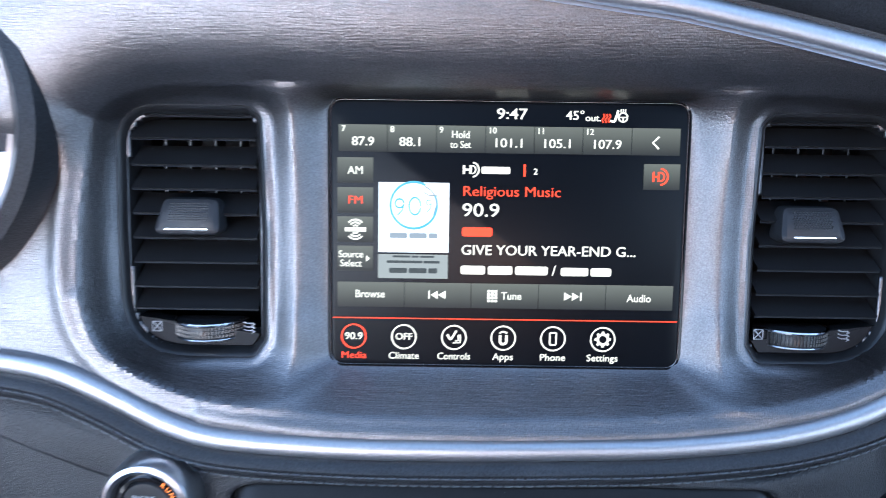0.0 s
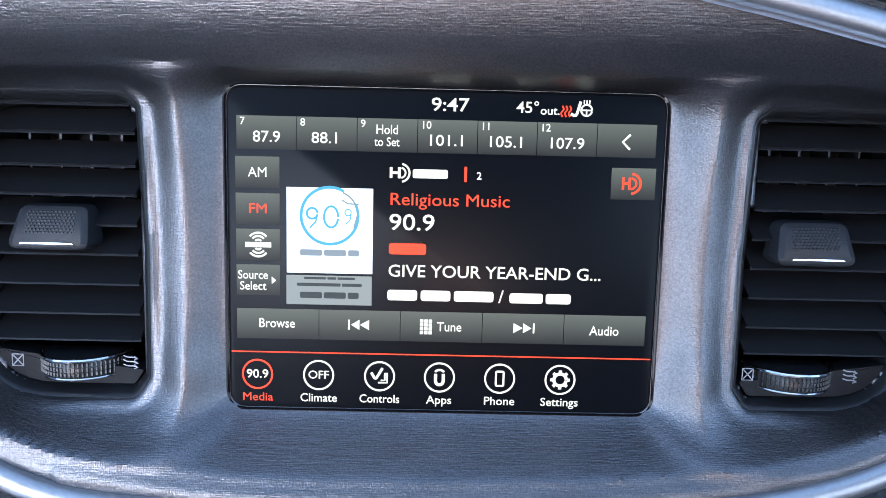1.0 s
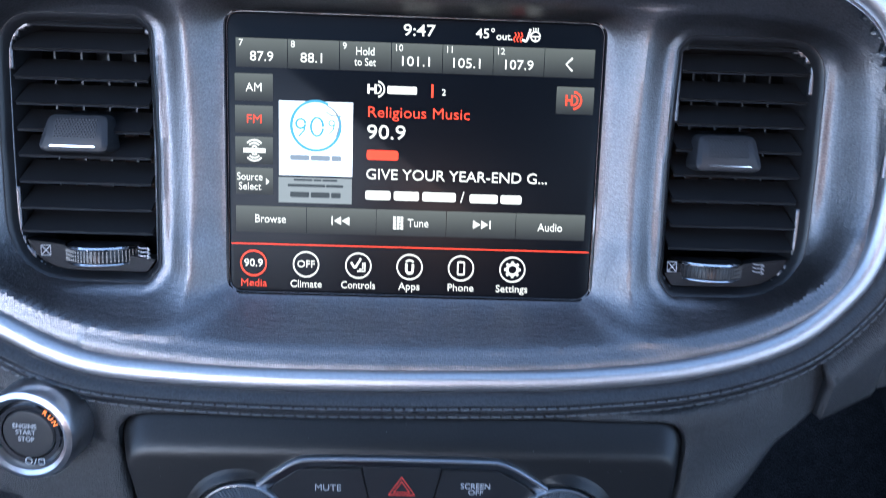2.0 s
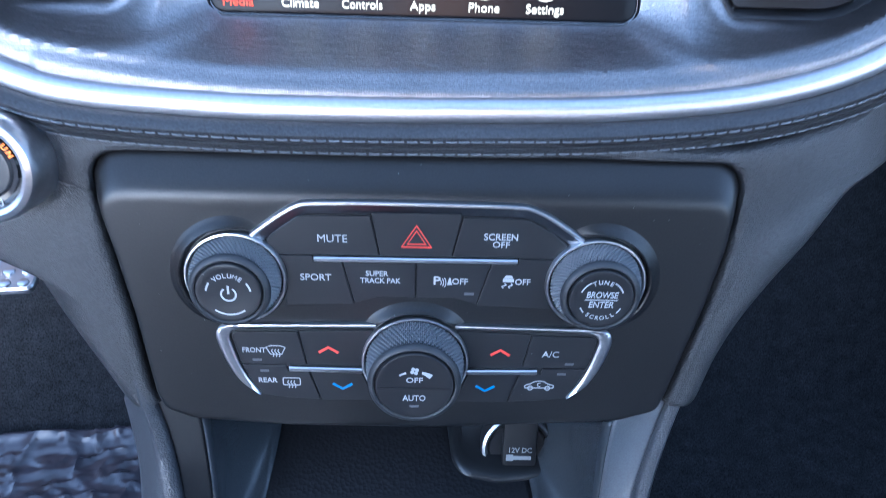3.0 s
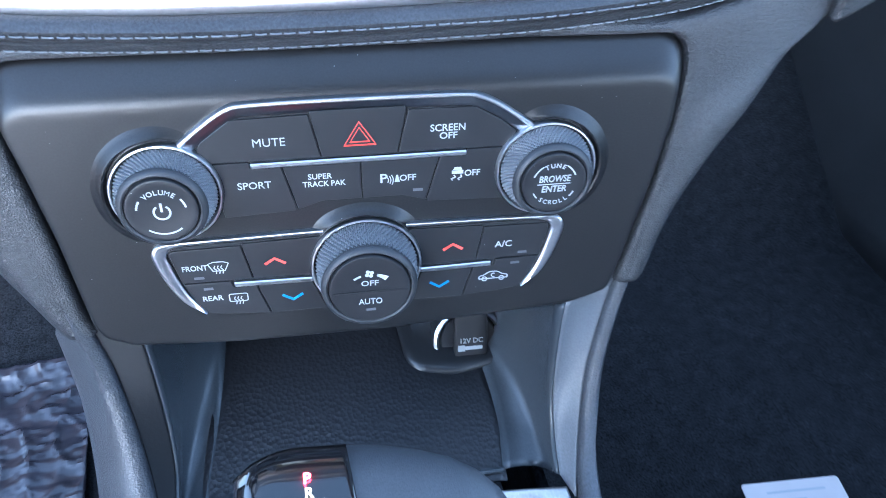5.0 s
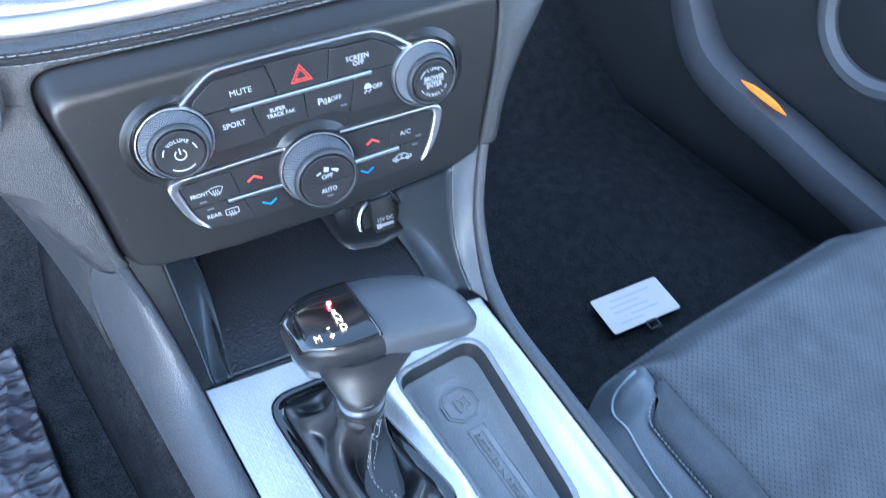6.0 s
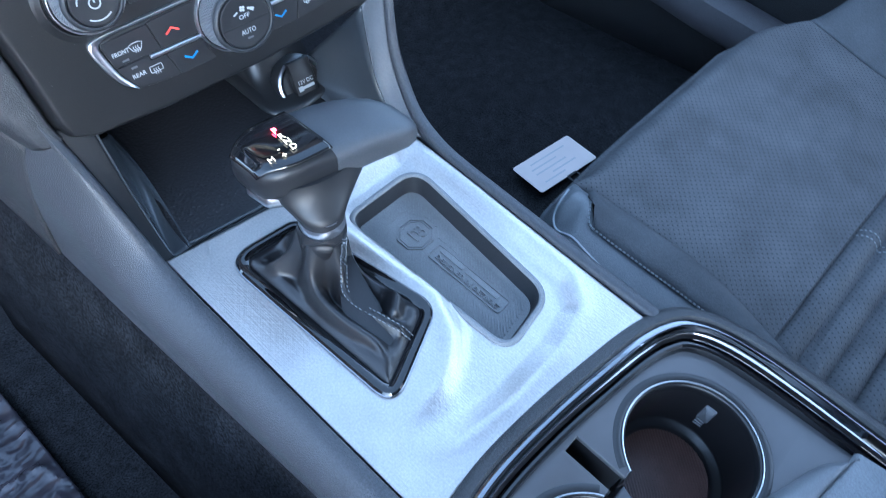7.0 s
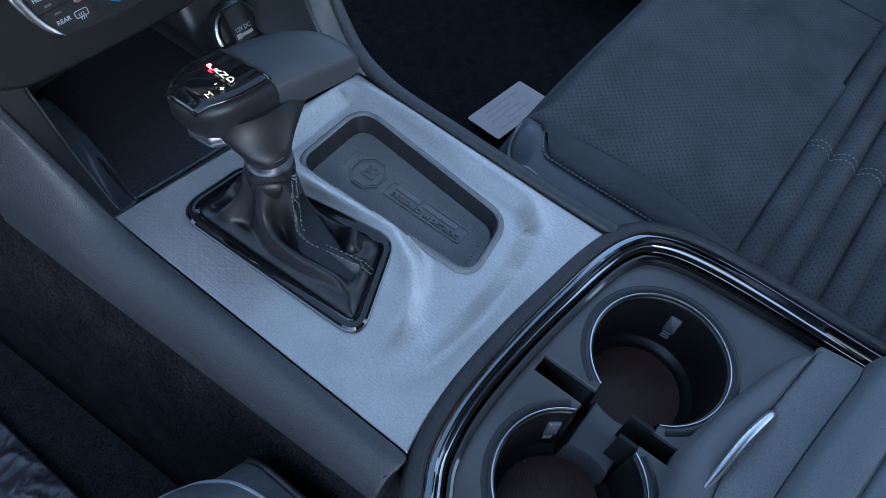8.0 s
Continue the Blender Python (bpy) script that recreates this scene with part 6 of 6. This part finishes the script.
# slot walls and well base are near-black for the shade down there
for y0, y1 in ((-176, -140), (-243, -204)):
    for sx in (-1, 1):
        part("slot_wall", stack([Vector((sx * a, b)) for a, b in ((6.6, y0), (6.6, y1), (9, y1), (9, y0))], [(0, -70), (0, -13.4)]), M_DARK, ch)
SADDLE = [Vector((53 - 37.5 * math.cos(radians(a)), -197.5 + 37.5 * math.sin(radians(a)))) for a in range(-24, 25, 4)]
SADDLE += [Vector((-p.x, p.y)) for p in reversed(SADDLE)]
part("divider", stack(SADDLE, [(-2.5, -79), (-0.5, -51), (0.2, -49.4), (1.4, -48.8)]), M_CUP, ch, "low bridge between the cups")
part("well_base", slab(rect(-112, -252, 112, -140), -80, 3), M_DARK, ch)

# ---- armrest ----
ar = thing("armrest", F_CONSOLE, "dark padded centre armrest with satin latch", "armrest")


def lip_front(x):
    x = abs(x)
    return -236 - 12 * (x / 54) ** 1.35 - 14 * smooth01((x - 98) / 22)


def lip_back(x):
    return -262 - 15 * (abs(x) / 117) ** 1.2


def arm_row(f, w, half=118, reach=0.0, n=40):
    """A line across the armrest: f runs from the lip's front to its back; reach lies behind that."""
    out = []
    for i in range(n + 1):
        x = -half + 2 * half * i / n
        y = lip_front(x) + (lip_back(x) - lip_front(x)) * f - reach
        out.append((x, y, w - 7 * smooth01((abs(x) - half + 16) / 16)))
    return out


part("front_lip", loft([arm_row(f, w) for f, w in ((0.0, -18), (0.0, -8), (0.06, -2), (0.18, 2.5), (0.4, 5.6), (0.66, 6.9), (0.84, 6.2), (0.95, 4.2), (1.0, 1.0))], closed=False), M_INNER, ar, "smooth padded front lip")
part("hinge_band", loft([arm_row(1.0, w, 124, r) for r, w in ((-0.5, -1), (0.4, 2.4), (2, 3.6), (10, 5.2), (22, 7.4), (27, 7.8), (29, 5))], closed=False), M_BAND, ar, "grained pale band")
part("pad", loft([arm_row(1.0, w, 132, r) for r, w in ((28, 2), (28.5, 14), (31, 21), (37, 26), (48, 28), (56, 27), (59, 23), (62, 27), (72, 31), (130, 38), (200, 38), (205, 0), (205, -60))], closed=False), M_SEATLEATHER, ar, "padded leather lid")
part("latch", sweep(curve([(-16, -256, 4), (2, -258.5, 8.4), (28, -262.5, 9.6), (50, -268, 7.6), (57, -270.5, 4)], 8), oval(2.8, 2.4, 10), taper=lambda t: 0.7 + 0.5 * math.sin(math.pi * t)), M_SATIN, ar, "satin silver latch bar")

# ---- seats ----
def edge_v(x):
    x = abs(x)
    return 16 + 4 * math.exp(-((x - 300) / 120) ** 2) - 18 * smooth01((210 - x) / 45) - 60 * smooth01((x - 520) / 180)


def inner_line(y):
    """Sideways place of the seam between bolster and centre."""
    return 223 + 4 * smooth01((-y - 30) / 80) - 26 * smooth01((-y - 120) / 160)


def stitch_line(y):
    return 181 + 42 * (1 - smooth01((-y - 10) / 34)) ** 1.5 + 3 * smooth01((-y - 60) / 100)


def cushion(x, y):
    edge = edge_v(x) - y
    w = -77 - 4 * smooth01((-y - 60) / 200) + 5 * math.sin((x - 230) / 360 * math.pi)
    b = inner_line(y)
    ridge = 19 * smooth01((-y + 8) / 16)
    if x < b:
        t = (b - x) / 26
        w += ridge * math.sin(min(1, t) * math.pi / 2) - 1
    w -= 5.5 * math.exp(-((x - b) / 3.0) ** 2) * smooth01((edge - 12) / 20)
    s = stitch_line(y) + 2
    w -= 2.2 * math.exp(-((x - s) / 1.5) ** 2) * smooth01((edge - 12) / 12)
    if x < s - 2:
        w -= (s - 2 - x) ** 1.6 * 0.045
    r = 590 + 25 * smooth01((y + 150) / 150)
    if x > r:
        w += 30 * smooth01((x - r) / 60) * smooth01((-y - 2) / 80)
    w -= 3.0 * math.exp(-((x - r) / 3) ** 2) * smooth01((edge - 12) / 20)
    w -= 46 * (1 - smooth01(edge / (18 + 16 * smooth01((x - 215) / 40)))) ** 1.8
    if y < -207 and b + 2 < x < r - 4:
        ph = ((-207 - y) % 25) / 25
        w += 12.0 * math.sin(ph * math.pi) ** 0.6 - 8.5
    return w


def seat(sgn, label):
    ob = thing("car_seat", F_CONSOLE, label, "car seat", "front seats")

    def patch(name, mat, u0, u1, nu, nv, text, y_end=-470):
        def pt(a, b):
            y = 0
            x = 300
            for _ in range(3):
                x = u0(y) + (u1(y) - u0(y)) * a
                y = edge_v(x) - (edge_v(x) - y_end) * b ** 1.25
            return sgn * x, y, cushion(x, y)
        p = part(name, surface(pt, nu, nv), mat, ob, text)
        return solid(p, 6, -1 if p.data.polygons[len(p.data.polygons) // 2].normal.z > 0 else 1)

    patch("side_bolster", M_SEATLEATHER, lambda y: 148, lambda y: stitch_line(y) + 2, 22, 110, "smooth leather bolster side")
    patch("bolster_top", M_SUEDE, lambda y: stitch_line(y) + 2, lambda y: inner_line(y), 24, 110, "suede bolster top")
    patch("cushion", M_PERF, lambda y: inner_line(y), lambda y: 590 + 25 * smooth01((y + 150) / 150), 120, 190, "perforated pleated suede centre")
    patch("outer_bolster", M_SUEDE, lambda y: 590 + 25 * smooth01((y + 150) / 150), lambda y: 690, 30, 80, "suede outer bolster")
    rows = []
    for drop, back in ((0, 0), (-30, 3), (-90, 8), (-190, 30)):
        rows.append([(sgn * x, edge_v(x) - back, cushion(x, edge_v(x)) + drop) for x in range(148, 692, 8)])
    solid(part("front_skirt", loft(rows, closed=False), M_SEATLEATHER, ob, "leather seat front"), 4, -1 if sgn > 0 else 1)
    solid(part("side_skirt", loft([[(sgn * (148 + d), y, cushion(148, y) + w) for y in range(-2, -470, -12)] for d, w in ((0, 0), (-2, -30), (4, -90), (10, -180))], closed=False), M_LEATHER, ob, "leather seat side"), 4, -1)
    stitches("seam_stitching", [Vector((sgn * (stitch_line(y) - 1.6), y, cushion(stitch_line(y) - 1.6, y) + 1.8)) for y in range(-16, -430, -2)], ob, 2.6, 1.4, 1.0, mat=M_SEATTHREAD)
    stitches("seam_stitching", [Vector((sgn * (371 + 5 * math.sin(y * 0.01)), y, cushion(371, y) + 0.8)) for y in range(-209, -430, -2)], ob, 2.6, 1.6, 0.42, mat=M_SEATTHREAD)
    stitches("seam_stitching", [Vector((sgn * (379 + 5 * math.sin(y * 0.01)), y, cushion(379, y) + 0.8)) for y in range(-209, -430, -2)], ob, 2.6, 1.6, 0.42, mat=M_SEATTHREAD)
    pipe = [Vector((sgn * p.x, p.y, cushion(p.x, p.y) + 0.6)) for p in curve([(213, 4, 0), (190, -1, 0), (174, -13, 0), (165, -34, 0), (160.5, -60, 0), (158.5, -90, 0), (157, -200, 0), (156, -420, 0)], 12)]
    part("seam_piping", sweep(pipe, oval(1.3, 1.0, 8)), M_SEATTHREAD, ob, "pale piped seam of the bolster")
    part("seat_base", loft([[Vector((sgn * x, y, w)) for x, y in ((190, -30), (640, -40), (640, -460), (180, -460))] for w in (-330, -110)]), M_DARK, ob, "dark seat base")
    return ob


seat(1, "charcoal suede passenger seat with perforated pleated centre")
seat(-1, "charcoal suede driver seat with perforated pleated centre")

# ---- card on the floor ----
cd = thing("card", pose(0.4245, -0.034, 0.2985, 1, 1.5, -1.2), "small white printed card lying on the carpet", "card")
part("card_sheet", stack(rect(-53.5, -28.5, 53.5, 28.5, 4), [(0, 0), (0, 0.7), (0.2, 0.9)]), M_CARD, cd)
for y, x0, x1 in ((17, -30, 34), (8, -36, 10), (-1, -36, 20), (-10, -14, 30), (-18, -36, 2)):
    part("print_line", slab(rect(x0, y - 1.1, x1, y + 1.1), 0.9, 0.05), M_PRINT, cd)
part("loop_tab", band(rect(-7, -42, 12, -28, 4), [(0, 0), (0, 2), (3, 2), (3, 0)]), M_RUBBER, cd, "black loop of the card")

# ---- doors ----
def door_row(x, z, front):
    return [(x, y, z) for y in range(-1000, front, 50)]


def door(name, sgn, label, top, front):
    ob = thing(name, CAR, label, "door", kind="structure")
    rows = [[(sgn * x, y, z) for x, y, z in door_row(x, z, front)] for x, z in ((760, 250), (758, 330), (752, 420), (748, 520), (740, 620), (715, 690), (720, 730), (760, 850), (765, 900), (755, 1000)) if z <= top]
    solid(part("door_panel", loft(rows, closed=False), M_VINYL, ob), 30, sgn)
    path = [(752, 640, 700), (745, 520, 620), (738, 465, 570), (730, 425, 515), (722, 373, 465), (714, 300, 447), (708, 200, 437), (702, 100, 425), (696, -100, 410), (694, -500, 405)]
    sec = [(-4, -30), (-10, -22), (-13, 0), (-8, 18), (4, 26), (26, 26), (50, 10), (50, -30)]
    part("pocket_edge", sweep(curve([(sgn * x, y, z) for x, y, z in path], 10), [(-sgn * a, b) for a, b in sec]), M_DOOR, ob, "grey vinyl pocket edge")
    part("speaker_ring", lathe([(96, -8), (98, 2), (92, 9), (82, 10), (74, 4), (72, -8)], 56), M_DOOR, ob, "grey speaker ring", m=mm(sgn * 728, 150, 640, 0, -86 * sgn, 0))
    part("speaker_grille", lathe([(74, -6), (72, 0), (40, 5), (0.5, 6)], 48), M_DARK, ob, "dark speaker grille", m=mm(sgn * 728, 150, 640, 0, -86 * sgn, 0))
    # unseen pane added over the opening; it takes little from the side light
    pane = part("window_pane", loft([[(sgn * x, y, z) for y in range(-1000, front, 50)] for x, z in ((761, 847), (720, 1150), (640, 1365))], closed=False), M_SIDE, ob, "unseen side pane, almost clear")
    solid(pane, 4, sgn)
    return ob


# unseen door top kept low so that more side light comes in
dr = door("door_1", 1, "dark passenger door trim with a grey pocket edge", 860, 900)
# slab added in the shape of a sunlit patch; the door has no lens
part("sun_patch", stack(rounded([(-1, -42, 1), (4.5, -20, 30), (5.5, 0, 30), (4.5, 20, 30), (-1, 42, 1), (-3.5, 20, 30), (-4, 0, 30), (-3.5, -20, 30)], 10, 4), [(0, -4), (0, 1), (1, 2)]), M_AMBER, dr, "glowing slab standing in for an amber patch of sunlight", m=mm(705, 250, 478, 6, -38, -4))
# unseen door, swung to the angle that evens left and right light
dr2 = thing("door_2", CAR @ mm(-800, 560, 0, 0, 0, -28), "unseen open driver door, added to block light from the left", "door", kind="structure")
solid(part("door_panel", loft([[(x, y, z) for y in range(0, -1150, -50)] for x, z in ((0, 330), (8, 420), (14, 520), (20, 600), (10, 700), (0, 850), (4, 930))], closed=False), M_VINYL, dr2), 60, 0)
solid(part("window_pane", loft([[(x, y - 40, z) for y in range(-60, -1100, -50)] for x, z in ((4, 925), (40, 1150), (110, 1365))], closed=False), M_SIDE, dr2, "unseen side pane, almost clear"), 4, 0)
single("door_sill", stack(rect(-800, -1000, -745, 560, 20), [(0, 250), (0, 330), (4, 345), (12, 350)]), M_WALL, CAR, "dark plastic sill of the open driver doorway", "sill", kind="structure")
# ---- driver side ----
def film_point(a, b):
    x = -735 + 500 * a - 18 * (1 - smooth01(b * 6)) * a
    y = 60 + 465 * b
    n1 = noise.noise((x * 0.012, y * 0.012, 1.0))
    bend = 16 * noise.noise((x * 0.01, y * 0.01, 5.0))
    n2 = 1 - abs(noise.noise((x * 0.014 + bend * 0.03, y * 0.05, 4.0)))
    n3 = 1 - abs(noise.noise((x * 0.03 + y * 0.012, y * 0.018 - x * 0.01 + bend * 0.05, 9.0)))
    n4 = 1 - abs(noise.noise((x * 0.05 + bend * 0.05, y * 0.1, 2.0)))
    z = 290 + 6 * n1 + 3.6 * n2 ** 4 + 3.6 * n3 ** 6 + 1.4 * n4 ** 4 + (max(0, y - 500) * 0.5)
    return x, y, z


film = part("floor_film", surface(film_point, 190, 190), M_FILM)
film.matrix_world = CAR
tagged(film, "crinkled protective plastic film over the driver's floor", "plastic film")
solid(film, 1.0, 1)

pd = thing("brake_pedal", CAR @ mm(-402, 577, 490, 8, 0, 0), "studded brushed steel brake pedal", "pedal")
part("pad", stack(rect(-64, -25, 64, 25, 8), [(0, 0), (0, 5), (2, 7)]), M_STEEL, pd)
bm = bmesh.new()
for i in range(7):
    for j in range(3):
        stack(circle(-54 + i * 18, -17 + j * 17, 6, 12), [(0, 6), (0.5, 9), (2, 10)], bm)
part("studs", bm, M_STEEL, pd, "raised steel studs")
part("arm", stack(rect(-12, -4, 12, 70, 3), [(0, -12), (0, -2)]), M_DARK, pd)

ic = thing("instrument_cluster", F_SCREEN @ mm(-301, 52, 20, 0, 0, 0), "round dark gauge pod with a silver inner ring", "gauge")
part("hood", lathe([(92, -12), (91, 8), (88, 20), (82, 23), (77, 18), (75, 2), (74, -30)], 72), M_LEATHER, ic, "dark hood ring")
part("ring", lathe([(76, 8), (75, 13), (72, 14), (70, 10), (70, -20)], 72), M_SATIN, ic, "silver gauge ring")
part("dial_face", lathe([(71, -22), (71, -18), (0.5, -18)], 64), M_GLOSS, ic)
